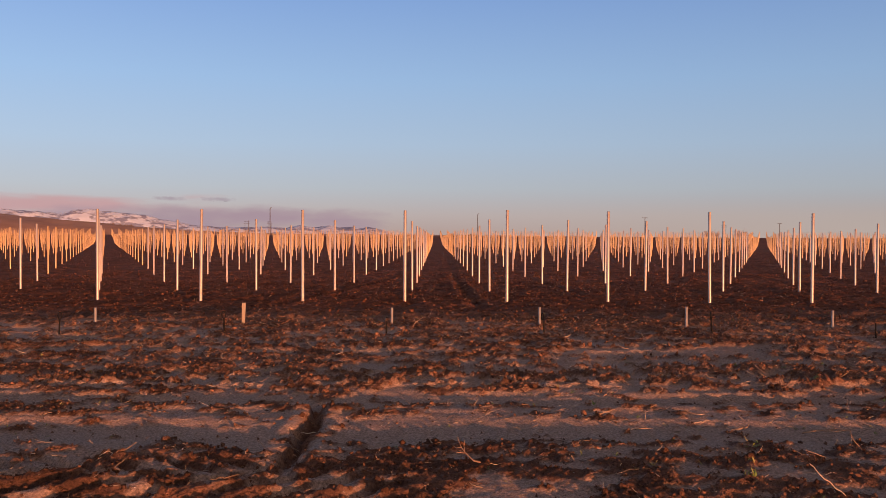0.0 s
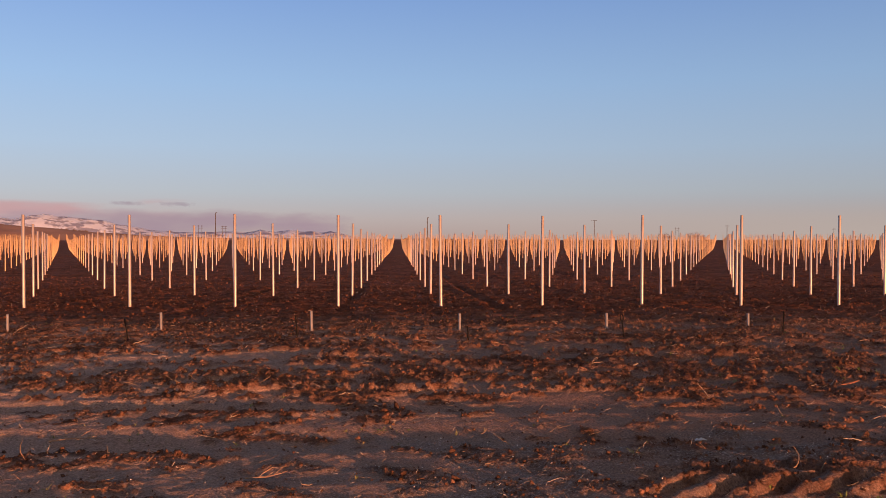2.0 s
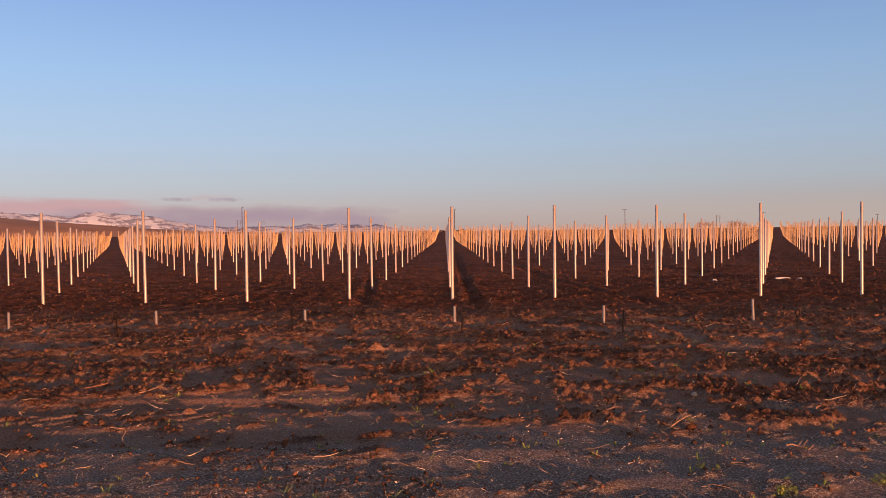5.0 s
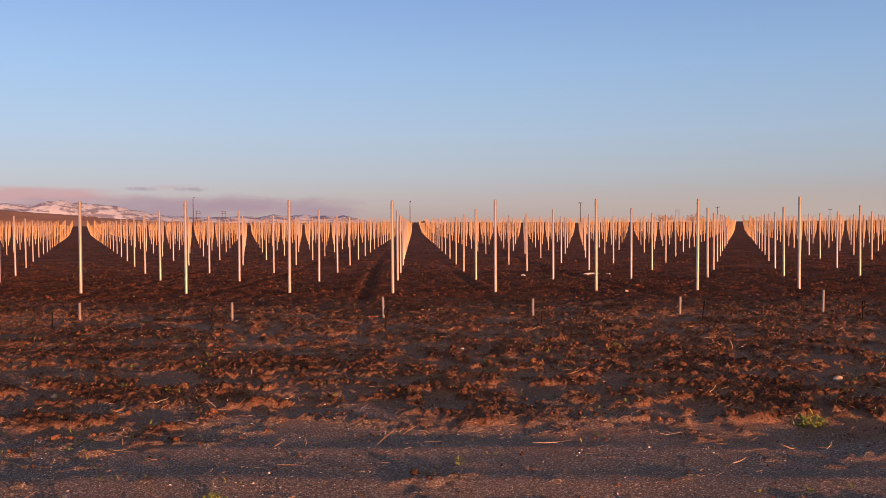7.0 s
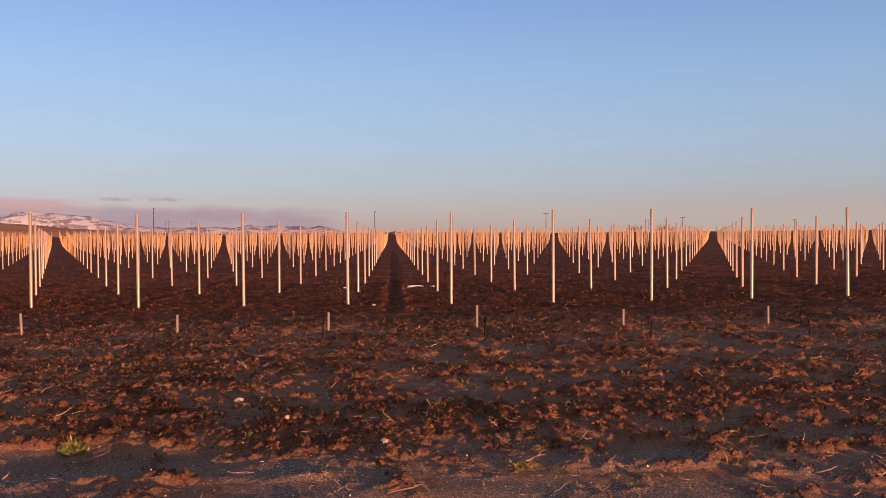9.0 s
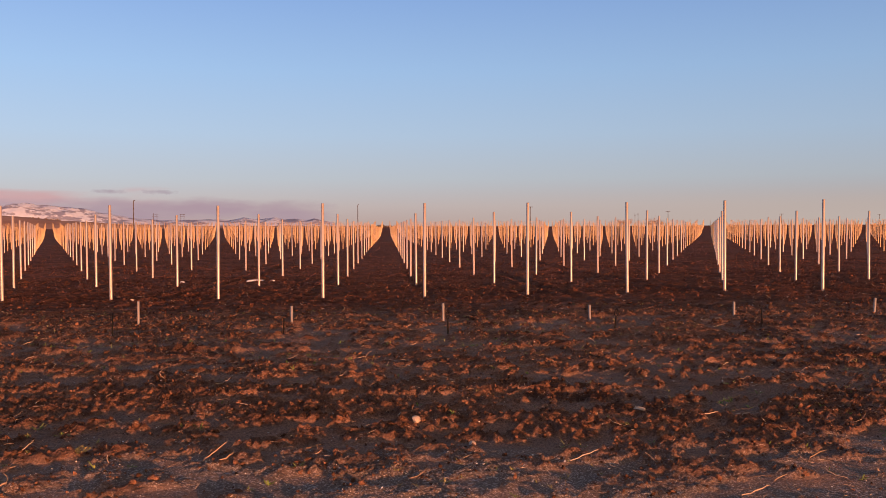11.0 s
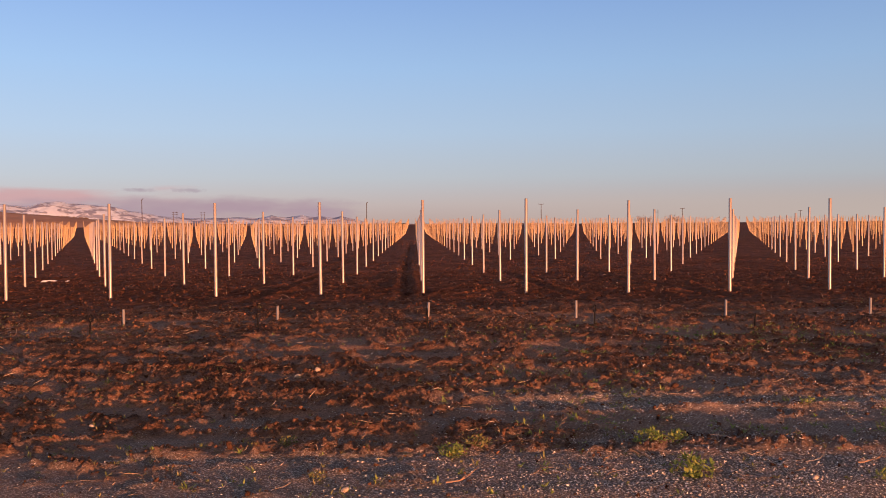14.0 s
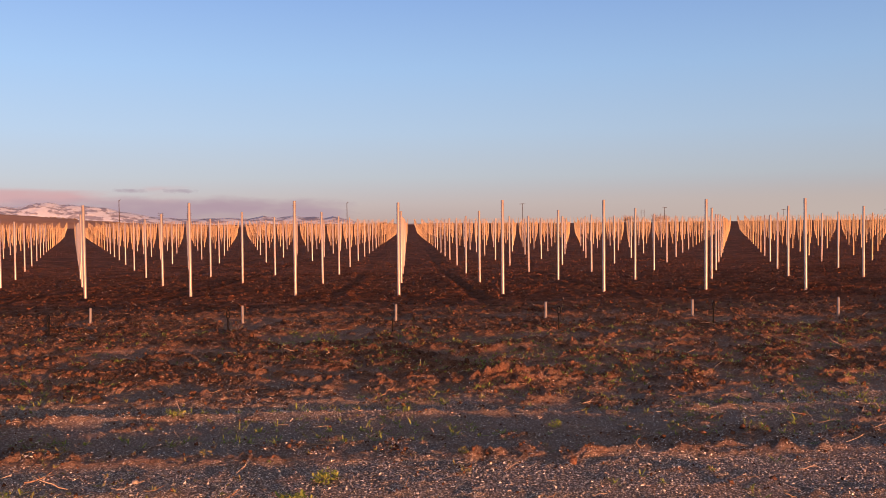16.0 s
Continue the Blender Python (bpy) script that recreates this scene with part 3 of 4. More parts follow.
def mountain_height(az):
    return float(np.interp(az, [-50, -34, -30, -27, -25.8, -24.6, -23.5, -22.8, -22.3, -21.4, -20, -18.7, -17.2, -16, -14, -12.5, -11, -10, -9.1, -8.2, -7.2, -6.4, -5.8, -5.2, -4.6, -3.7, -3],
                           [112, 120, 104, 108, 99, 95, 88, 102, 109, 104, 93, 82, 58, 38, 26, 28, 30, 24, 41, 27, 39, 29, 31, 25, 33, 15, 0]))


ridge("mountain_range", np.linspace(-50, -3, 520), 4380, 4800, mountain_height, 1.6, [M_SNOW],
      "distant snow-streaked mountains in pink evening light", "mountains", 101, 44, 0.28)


def hill_height(az):
    return float(np.interp(az, [-60, -40, -28, -24, -20, -16, -10, 10], [50, 44, 29, 20, 11, 4, 0, -4]))


ridge("brown_hill", np.linspace(-60, 10, 120), 1150, 1650, hill_height, 0.12, [M_HILL],
      "low bare brown hillside beyond the field", "hill", 131, 24)


def cloud_sheet(name, az0, az1, z0, z1, r, colour, seed, scale, lo, hi, label):
    """A soft sheet of cloud far behind everything, curved about the road."""
    V, F, na = [], [], 24
    for i in range(na + 1):
        x, y = polar(az0 + (az1 - az0) * i / na, r)
        V += [(x, y, z0), (x, y, z1)]
    F = [(2 * i, 2 * i + 2, 2 * i + 3, 2 * i + 1) for i in range(na)]
    me = mesh_from(name, V, F)
    uv = me.uv_layers.new(name="uv")
    for p in me.polygons:
        for li in p.loop_indices:
            k = me.loops[li].vertex_index
            uv.data[li].uv = ((k // 2) / na, k % 2)
    m = bpy.data.materials.new(name)
    m.use_nodes = True
    n, l = m.node_tree.nodes, m.node_tree.links
    n.clear()
    out = n.new("ShaderNodeOutputMaterial")
    em, tr, mx = n.new("ShaderNodeEmission"), n.new("ShaderNodeBsdfTransparent"), n.new("ShaderNodeMixShader")
    em.inputs[0].default_value = (*colour, 1)
    co, mp, nz = n.new("ShaderNodeTexCoord"), n.new("ShaderNodeMapping"), n.new("ShaderNodeTexNoise")
    mp.inputs["Scale"].default_value = scale
    mp.inputs["Location"].default_value = (seed, seed * 0.7, 0)
    nz.inputs["Scale"].default_value, nz.inputs["Detail"].default_value = 1.0, 5
    l.new(co.outputs["UV"], mp.inputs[0])
    l.new(mp.outputs[0], nz.inputs["Vector"])
    # fade towards every edge: 16 u (1-u) v (1-v)
    sp = n.new("ShaderNodeSeparateXYZ")
    l.new(co.outputs["UV"], sp.inputs[0])

    def op(kind, a, b):
        k = n.new("ShaderNodeMath")
        k.operation = kind
        for s, v in zip(k.inputs, (a, b)):
            if isinstance(v, (int, float)):
                s.default_value = v
            else:
                l.new(v, s)
        return k.outputs[0]

    fu = op("MULTIPLY", op("MULTIPLY", sp.outputs[0], op("SUBTRACT", 1.0, sp.outputs[0])), 4.0)
    fv = op("MULTIPLY", op("MULTIPLY", sp.outputs[1], op("SUBTRACT", 1.0, sp.outputs[1])), 4.0)
    f = op("MULTIPLY", op("POWER", fu, 0.65), fv)
    s = op("ADD", op("MULTIPLY", f, 0.9), op("MULTIPLY", op("SUBTRACT", nz.outputs["Fac"], 0.5), 1.3))
    mr = n.new("ShaderNodeMapRange")
    mr.interpolation_type = "SMOOTHSTEP"
    mr.inputs["From Min"].default_value, mr.inputs["From Max"].default_value = lo, hi
    l.new(s, mr.inputs["Value"])
    l.new(mr.outputs[0], mx.inputs[0])
    l.new(tr.outputs[0], mx.inputs[1])
    l.new(em.outputs[0], mx.inputs[2])
    l.new(mx.outputs[0], out.inputs[0])
    me.materials.append(m)
    ob = new(name, me)
    ob.visible_shadow = False
    return tagged(ob, label, "cloud", kind="structure")


cloud_sheet("cloud_bank", -46, -12, 60, 212, 4890, (0.60, 0.375, 0.385), 2.0, (7, 2.0, 1), 0.25, 0.95, "low pink cloud bank over the mountains")
cloud_sheet("cloud_bank", -27, -2.5, -20, 165, 4870, (0.42, 0.305, 0.355), 4.0, (5, 1.6, 1), 0.22, 0.85, "mauve cloud bank low over the horizon")
cloud_sheet("small_cloud", -18.4, -15.9, 160, 194, 4850, (0.41, 0.34, 0.385), 5.0, (4, 1.5, 1), 0.30, 1.2, "thin grey evening cloud")
cloud_sheet("small_cloud", -15.4, -12.9, 160, 194, 4850, (0.41, 0.34, 0.385), 9.0, (4, 1.5, 1), 0.30, 1.2, "thin grey evening cloud")


# poles of a power line beyond the field
def tube(bm, a, b, r0, r1, seg=8):
    a, b = Vector(a), Vector(b)
    d = b - a
    m = Matrix.Translation((a + b) / 2) @ d.to_track_quat("Z", "Y").to_matrix().to_4x4()
    bmesh.ops.create_cone(bm, cap_ends=True, segments=seg, radius1=r0, radius2=r1, depth=d.length, matrix=m)


def to_mesh(name, bm, mat):
    me = bpy.data.meshes.new(name)
    bm.to_mesh(me)
    bm.free()
    me.materials.append(mat)
    return me


def power_pole(x, y, h, arm, turn=0.0):
    base = new("utility_pole")
    base.matrix_basis = pose(x, y, float(profile(y)) - 0.1, 0, 0, turn)
    tagged(base, "dark wooden utility pole with a cross-arm" if arm else "dark wooden pole with a small top bracket", "utility pole", "poles beyond the field")
    bm = bmesh.new()
    tube(bm, (0, 0, 0), (0, 0, h), 0.17, 0.12)
    part("shaft", to_mesh("shaft", bm, M_POLE), base)
    bm = bmesh.new()
    if arm:
        tube(bm, (-1.2, 0.12, h - 0.25), (1.2, 0.12, h - 0.25), 0.08, 0.08, 6)
        part("cross_arm", to_mesh("cross_arm", bm, M_POLE), base)
        for k in (-1.1, -0.45, 0.45, 1.1):
            bm = bmesh.new()
            tube(bm, (k, 0.12, h - 0.18), (k, 0.12, h + 0.08), 0.05, 0.03, 6)
            part("insulator", to_mesh("insulator", bm, M_POLE), base)
    else:
        tube(bm, (0, 0, h - 0.1), (0.6, 0, h + 0.25), 0.07, 0.07, 6)
        tube(bm, (0.6, 0, h + 0.3), (-0.05, 0, h + 0.12), 0.05, 0.05, 6)
        part("bracket", to_mesh("bracket", bm, M_POLE), base)


for px, py, top, arm in ((-54.4, 297.1, 10.3, 0), (23.5, 347.3, 9.6, 0), (101.6, 378.3, 9.3, 1), (178.9, 417.1, 7.4, 1), (272.1, 490.1, 6.5, 1), (365, 545, 6.5, 1)):
    power_pole(px, py, top + 0.1 - float(profile(py)), arm)


def h_frame(x, y, h):
    base = new("h_frame_pylon")
    base.matrix_basis = pose(x, y, float(profile(y)) - 0.1)
    tagged(base, "dark two-legged wooden power pylon far away", "pylon", "far pylons")
    for sx in (-1.3, 1.3):
        bm = bmesh.new()
        tube(bm, (sx, 0, 0), (sx, 0, h), 0.17, 0.13)
        part("leg", to_mesh("leg", bm, M_POLE), base)
    for z in (h - 0.6, h - 2.2):
        bm = bmesh.new()
        tube(bm, (-2.2, 0, z), (2.2, 0, z), 0.10, 0.10, 6)
        part("cross_arm", to_mesh("cross_arm", bm, M_POLE), base)


for az, r, h in ((-13.87, 700, 11.9), (-12.3, 760, 12.6), (16.8, 745, 10.8)):
    x, y = polar(az, r)
    h_frame(x, y, h)

# bare trees and scrub on the skyline
# bark is paler than it would be: the haze of distance is in its colour
M_BARK = plain_material("hazed_bare_branches", (0.24, 0.18, 0.155), (0.36, 0.28, 0.24), 3.0)
M_SCRUB = island_material("dry_scrub_leaves", [(0.0, (0.09, 0.07, 0.055)), (0.5, (0.14, 0.105, 0.075)), (1.0, (0.20, 0.145, 0.10))])


def bare_tree(x, y, z, h, seed):
    r = random.Random(seed)
    base = new("bare_tree")
    base.matrix_basis = pose(x, y, z, 0, 0, r.uniform(0, 360))
    tagged(base, "leafless winter tree on the far skyline", "tree", "far bare trees")
    bm = bmesh.new()
    tube(bm, (0, 0, -0.3), (0, 0, h * 0.45), 0.3, 0.18, 6)
    tips = []
    for k in range(11):
        a, e = r.uniform(0, 6.28), r.uniform(0.3, 1.3)
        p = Vector((0, 0, h * r.uniform(0.02, 0.25)))
        q = p + Vector((math.cos(a) * math.cos(e), math.sin(a) * math.cos(e), math.sin(e))) * h * r.uniform(0.45, 0.68)
        tube(bm, p, q, 0.10, 0.04, 5)
        tips.append((p, q))
    part("trunk", to_mesh("trunk", bm, M_BARK), base)
    bm = bmesh.new()
    for p, q in tips:
        for k in range(26):
            o = p.lerp(q, r.uniform(0.15, 1.0))
            e = o + Vector((r.gauss(0, 1), r.gauss(0, 1), r.uniform(0.1, 1.3))).normalized() * h * r.uniform(0.1, 0.28)
            tube(bm, o, e, 0.03, 0.012, 3)
    part("crown", to_mesh("crown", bm, M_BARK), base)


for k in range(9):
    x, y = polar((15.75 + 0.17 * k if k < 4 else 17.0 + 0.2 * k - 0.3) + 0.08 * math.sin(k * 5.0), 740 + 30 * math.sin(k * 3.1))
    bare_tree(x, y, float(profile(y)), 7.8 + 2.0 * math.sin(k * 2.3), 40 + k)


def shrub(x, y, z, w, seed):
    """Leafy scrub: stems and many small leaf clumps with gaps."""
    r = random.Random(seed)
    base = new("shrub")
    base.matrix_basis = pose(x, y, z)
    tagged(base, "dark dry shrub on the far edge of the land", "shrub", "far shrubs")
    bm = bmesh.new()
    for k in range(6):
        a = r.uniform(0, 6.28)
        tube(bm, (0, 0, -0.2), (math.cos(a) * w * 0.35, math.sin(a) * w * 0.35, w * r.uniform(0.4, 0.7)), 0.07, 0.03, 4)
    part("stems", to_mesh("stems", bm, M_BARK), base)
    bm = bmesh.new()
    for k in range(45):
        a, q = r.uniform(0, 6.28), math.sqrt(r.random()) * w * 0.55
        c = Vector((math.cos(a) * q, math.sin(a) * q, w * (0.12 + 0.62 * r.random() * (1 - (q / w) ** 2 * 2))))
        bmesh.ops.create_icosphere(bm, subdivisions=1, radius=w * r.uniform(0.05, 0.12), matrix=Matrix.Translation(c) @ Matrix.Diagonal((1.2, 1.0, 0.7, 1)))
    part("leaves", to_mesh("leaves", bm, M_SCRUB), base)


for k in range(14):
    rr = random.Random(900 + k)
    az = -21.8 + 0.16 * k + rr.uniform(-0.05, 0.05)
    x, y = polar(az, 1640)
    shrub(x, y, hill_height(az) - 1.0, rr.uniform(3.0, 6.0), 70 + k)
for k in range(12):
    rr = random.Random(950 + k)
    x, y = polar(-0.9 + 0.17 * k, 640 + rr.uniform(-20, 20))
    shrub(x, y, float(profile(y)), rr.uniform(2.0, 3.6), 95 + k)

# ---------------------------------------------------------------- on the ground
nrg = np.random.default_rng(12)


def ico():
    t = (1 + 5 ** 0.5) / 2
    v = np.array([(-1, t, 0), (1, t, 0), (-1, -t, 0), (1, -t, 0), (0, -1, t), (0, 1, t), (0, -1, -t), (0, 1, -t), (t, 0, -1), (t, 0, 1), (-t, 0, -1), (-t, 0, 1)], float)
    f = [(0, 11, 5), (0, 5, 1), (0, 1, 7), (0, 7, 10), (0, 10, 11), (1, 5, 9), (5, 11, 4), (11, 10, 2), (10, 7, 6), (7, 1, 8),
         (3, 9, 4), (3, 4, 2), (3, 2, 6), (3, 6, 8), (3, 8, 9), (4, 9, 5), (2, 4, 11), (6, 2, 10), (8, 6, 7), (9, 8, 1)]
    return v / np.linalg.norm(v[0]), np.array(f)


def scatter(name, mat, P, size, squash, label, category, base=None, rough=0.35, sink=0.25):
    """Many lumps at places P (n x 3), each bent out of shape in its own way, as one mesh."""
    bv, bf = ico() if base is None else base
    n, k = len(P), len(bv)
    V = bv[None] * (1 + rough * nrg.uniform(-1, 1, (n, k, 1)))
    V = V * np.stack([nrg.uniform(0.8, 1.4, n), nrg.uniform(0.8, 1.3, n), squash * nrg.uniform(0.7, 1.2, n)], 1)[:, None]
    # each is turned its own way: fully when round, about the upright when it has an open foot
    q = nrg.normal(0, 1, (n, 4))
    if k == 5:
        q[:, 1:3] *= 0.2
    q /= np.linalg.norm(q, axis=1, keepdims=True)
    w, x, y, z = q.T
    R = np.stack([1 - 2 * (y * y + z * z), 2 * (x * y - z * w), 2 * (x * z + y * w),
                  2 * (x * y + z * w), 1 - 2 * (x * x + z * z), 2 * (y * z - x * w),
                  2 * (x * z - y * w), 2 * (y * z + x * w), 1 - 2 * (x * x + y * y)], 1).reshape(n, 3, 3)
    V = np.einsum("nij,nkj->nki", R, V)
    V[..., 2] += squash * (1 - 2 * sink)
    V = V * size[:, None, None] + P[:, None]
    F = (bf[None] + (np.arange(n) * k)[:, None, None]).reshape(-1, 3)
    return tagged(new(name, mesh_np(name, V.reshape(-1, 3), F, [mat])), label, category, kind="stuff")


def places(n, x0, x1, y0, y1, keep):
    x, y = nrg.uniform(x0, x1, n * 6), nrg.uniform(y0, y1, n * 6)
    ok = nrg.random(n * 6) < keep(x, y)
    x, y = x[ok][:n], y[ok][:n]
    return np.stack([x, y, land(x, y)], 1)


def cloddy(x, y):
    return 0.02 + 0.9 * clusters(x, y)


octa = (np.array([(1, 0, 0), (0, 1, 0), (-1, 0, 0), (0, -1, 0), (0, 0, 1), (0, 0, -1)], float),
        np.array([(0, 1, 4), (1, 2, 4), (2, 3, 4), (3, 0, 4), (1, 0, 5), (2, 1, 5), (3, 2, 5), (0, 3, 5)]))

pyr = (np.array([(1, 0, -0.5), (0, 1, -0.5), (-1, 0, -0.5), (0, -1, -0.5), (0, 0, 1)], float), np.array([(0, 1, 4), (1, 2, 4), (2, 3, 4), (3, 0, 4)]))


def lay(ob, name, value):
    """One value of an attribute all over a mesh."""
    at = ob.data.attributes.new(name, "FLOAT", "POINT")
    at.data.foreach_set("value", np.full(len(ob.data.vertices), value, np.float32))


P = places(7000, -0.5, 57.5, -16.1, -5, lambda x, y: (cloddy(x, y) - 0.02) * (1 - grit_share(x, y)))
scatter("soil_clods", M_CLOD, P, 0.010 + 0.024 * nrg.random(len(P)) ** 2.5, 0.65, "crumbly reddish clods of dry soil", "soil clods", None, 0.5, 0.35)
P = places(42000, -0.5, 57.5, -16.1, -5, lambda x, y: cloddy(x, y) * (1 - 0.7 * grit_share(x, y)))
scatter("soil_lumps", M_CLOD, P, 0.006 + 0.016 * nrg.random(len(P)) ** 2, 0.75, "small broken lumps of reddish soil", "soil clods", octa, 0.5, 0.35)
P = places(72000, -0.5, 57.5, -16.1, -5, lambda x, y: 0.08 + cloddy(x, y) * (1 - 0.6 * grit_share(x, y)))
scatter("soil_crumbs", M_CLOD, P, 0.004 + 0.010 * nrg.random(len(P)) ** 2, 0.9, "small crumbs of reddish soil", "soil crumbs", pyr, 0.5)
P = places(80000, -12, 72, -5, 24, lambda x, y: 0.25 + 0.5 * step(0.42, 0.58, fbm(x * 2.0, y * 1.6, 63, 3)))
lay(scatter("field_clods", M_CLOD, P, 0.010 + 0.026 * nrg.random(len(P)) ** 2, 0.9, "dark lumps of tilled field soil", "soil clods", pyr), "field_tone", 0.75)

P = places(36000, -45, 105, 22, 95, lambda x, y: 0.5 + 0 * x)
lay(scatter("far_field_clods", M_CLOD, P, 0.016 + 0.034 * nrg.random(len(P)) ** 2, 0.8, "lumps of tilled soil across the far field", "soil clods", pyr), "field_tone", 0.75)

P = places(62000, 2, 57.5, -16.1, -6, lambda x, y: 0.02 + 0.13 * step(12, 30, x) + 0.5 * grit_share(x, y) * (1 + step(38, 46, x)) + 0.35 * step(40, 46, x) * step(0.45, 0.6, fbm(x * 1.3, y * 1.7, 155, 3)) + 0.6 * np.exp(-((x - 45.2) / 1.5) ** 2 - ((y + 15.6) / 0.5) ** 2))
scatter("road_grit", M_GRAVEL, P, 0.0030 + 0.0055 * nrg.random(len(P)) ** 4, 0.42, "pale grit and small stones on bare soil", "grit", pyr, 0.45)

P = places(50000, 38, 57.5, -16.1, -9, lambda x, y: step(42, 47, x) * (0.06 + 0.14 * step(0.42, 0.58, fbm(x * 1.3, y * 2.0, 157, 3)) * (1 - 0.8 * step(-12.5, -10, y))
           + 0.8 * step(0.38, 0.55, fbm(x * 0.9, y * 2.4, 159, 4)) * (np.exp(-((y + 15.0) / 0.45) ** 2) + 0.6 * np.exp(-((y + 13.2) / 0.35) ** 2)) + 2.5 * np.exp(-((x - 45.8) / 1.3) ** 2 - ((y + 15.4) / 0.40) ** 2) + 1.5 * np.exp(-((x - 48.7) / 2.0) ** 2 - ((y + 15.3) / 0.45) ** 2)))
scatter("road_flecks", M_GRAVEL, P, 0.0040 + 0.0060 * nrg.random(len(P)) ** 3, 0.45, "fine pale flecks of crushed stone", "grit", pyr, 0.45)


def strands(name, mat, P, length, radius, label, category, lift=0.03, seg=4):
    """Thin bent stalks that lie on the ground or stick out of it."""
    n = len(P)
    a = nrg.normal(0, 0.7, n) + np.pi * (nrg.random(n) < 0.5)
    bend = nrg.normal(0, 0.9, n)
    rise = np.abs(nrg.normal(0, 1, n)) * lift
    t = np.linspace(-0.5, 0.5, seg + 1)
    ang = a[:, None] + bend[:, None] * t[None] * 2
    step_x, step_y = np.cos(ang) * (length / seg)[:, None], np.sin(ang) * (length / seg)[:, None]
    cx, cy = P[:, 0, None] + np.cumsum(step_x, 1), P[:, 1, None] + np.cumsum(step_y, 1)
    cz = P[:, 2, None] + radius[:, None] + rise[:, None] * (t[None] + 0.5) + nrg.normal(0, 0.004, (n, seg + 1))
    cz = np.maximum(cz, land(cx, cy) + radius[:, None] * 0.6)
    C = np.stack([cx, cy, cz], -1)
    V = []
    for k in range(3):
        w = 2 * np.pi * k / 3
        off = np.stack([-np.sin(ang) * math.cos(w), np.cos(ang) * math.cos(w), np.full_like(ang, math.sin(w))], -1)
        taper = np.interp(t, [-0.5, 0, 0.5], [0.7, 1.0, 0.4])
        V.append(C + off * (radius[:, None] * taper[None])[..., None])
    V = np.stack(V, 2)                                  # n, seg + 1, 3, 3
    q = []
    for s_ in range(seg):
        for k in range(3):
            j = (k + 1) % 3
            q.append((s_ * 3 + k, s_ * 3 + j, s_ * 3 + 3 + j, s_ * 3 + 3 + k))
    F = (np.array(q)[None] + (np.arange(n) * (seg + 1) * 3)[:, None, None]).reshape(-1, 4)
    return tagged(new(name, mesh_np(name, V.reshape(-1, 3), F, [mat])), label, category, kind="stuff")


P = places(9500, -0.5, 57.5, -16.1, -5, lambda x, y: 0.3 + 0.6 * step(0.45, 0.6, fbm(x * 0.6, y * 0.9, 121, 3)))
L = 0.025 + 0.15 * nrg.random(len(P)) ** 2.5
strands("dry_straw", M_STRAW, P, L, 0.0012 + 0.0035 * nrg.random(len(P)) ** 2, "scattered dry stalks and root ends on soil", "straw", 0.03, 3)
P = places(26000, -0.5, 57.5, -16.1, -4, lambda x, y: 0.3 + 0.7 * step(0.42, 0.58, fbm(x * 0.9, y * 1.3, 123, 3)))
strands("chaff", M_CHAFF, P, 0.012 + 0.045 * nrg.random(len(P)) ** 2, 0.0012 + 0.0022 * nrg.random(len(P)) ** 2, "short pale bits of straw and chaff on soil", "chaff", 0.015, 1)
P = places(3600, -8, 66, -5, 12, lambda x, y: 0.5 + 0 * x)
strands("field_straw", M_STRAW, P, 0.03 + 0.10 * nrg.random(len(P)) ** 2, 0.0015 + 0.0025 * nrg.random(len(P)), "dry stalks lying on the tilled field", "straw", 0.05, 2)

P = places(300, -0.5, 57.5, -16.0, -7, lambda x, y: 0.2 + 0.8 * step(0.48, 0.6, fbm(x * 0.9, y * 0.9, 127, 3)))
strands("vine_roots", M_STRAW, P, 0.08 + 0.16 * nrg.random(len(P)), 0.003 + 0.004 * nrg.random(len(P)), "curled pale pieces of old vine root", "roots", 0.06, 7)

# green seedlings too many to count
M_LEAF = island_material("weed_leaves", [(0.0, (0.11, 0.17, 0.045)), (0.5, (0.20, 0.28, 0.07)), (1.0, (0.34, 0.39, 0.12))], 0.7)
M_DRYLEAF = island_material("tired_weed_leaves", [(0.0, (0.12, 0.15, 0.055)), (0.5, (0.22, 0.23, 0.09)), (1.0, (0.34, 0.30, 0.14))], 0.8)


def leaves(centres, count, length, width, up, rg):
    """Pointed, folded leaves round each centre: V, F."""
    V, F, n = [], [], 0
    for (cx, cy, cz), cn, ln, wd in zip(centres, count, length, width):
        for k in range(cn):
            a, e = rg.uniform(0, 6.28), rg.uniform(*up)
            l_, w_ = ln * rg.uniform(0.6, 1.2), wd * rg.uniform(0.7, 1.2)
            d = Vector((math.cos(a) * math.cos(e), math.sin(a) * math.cos(e), math.sin(e)))
            s_ = Vector((-math.sin(a), math.cos(a), 0))
            u = d.cross(s_)
            o = Vector((cx, cy, cz)) + Vector((rg.gauss(0, 0.15), rg.gauss(0, 0.15), 0)) * ln
            m1, m2, tip = o + d * l_ * 0.4, o + d * l_ * 0.75 - u * l_ * 0.06, o + d * l_ - u * l_ * 0.18
            V += [o, m1 + s_ * w_ * 0.5 - u * w_ * 0.15, m2 + s_ * w_ * 0.42 - u * w_ * 0.15, tip, m2 - s_ * w_ * 0.42 - u * w_ * 0.15, m1 - s_ * w_ * 0.5 - u * w_ * 0.15, m1, m2]
            F += [(n, n + 1, n + 6), (n, n + 6, n + 5), (n + 1, n + 2, n + 7), (n + 1, n + 7, n + 6), (n + 6, n + 7, n + 4), (n + 6, n + 4, n + 5), (n + 2, n + 3, n + 7), (n + 7, n + 3, n + 4)]
            n += 8
    return V, F


rg = random.Random(77)
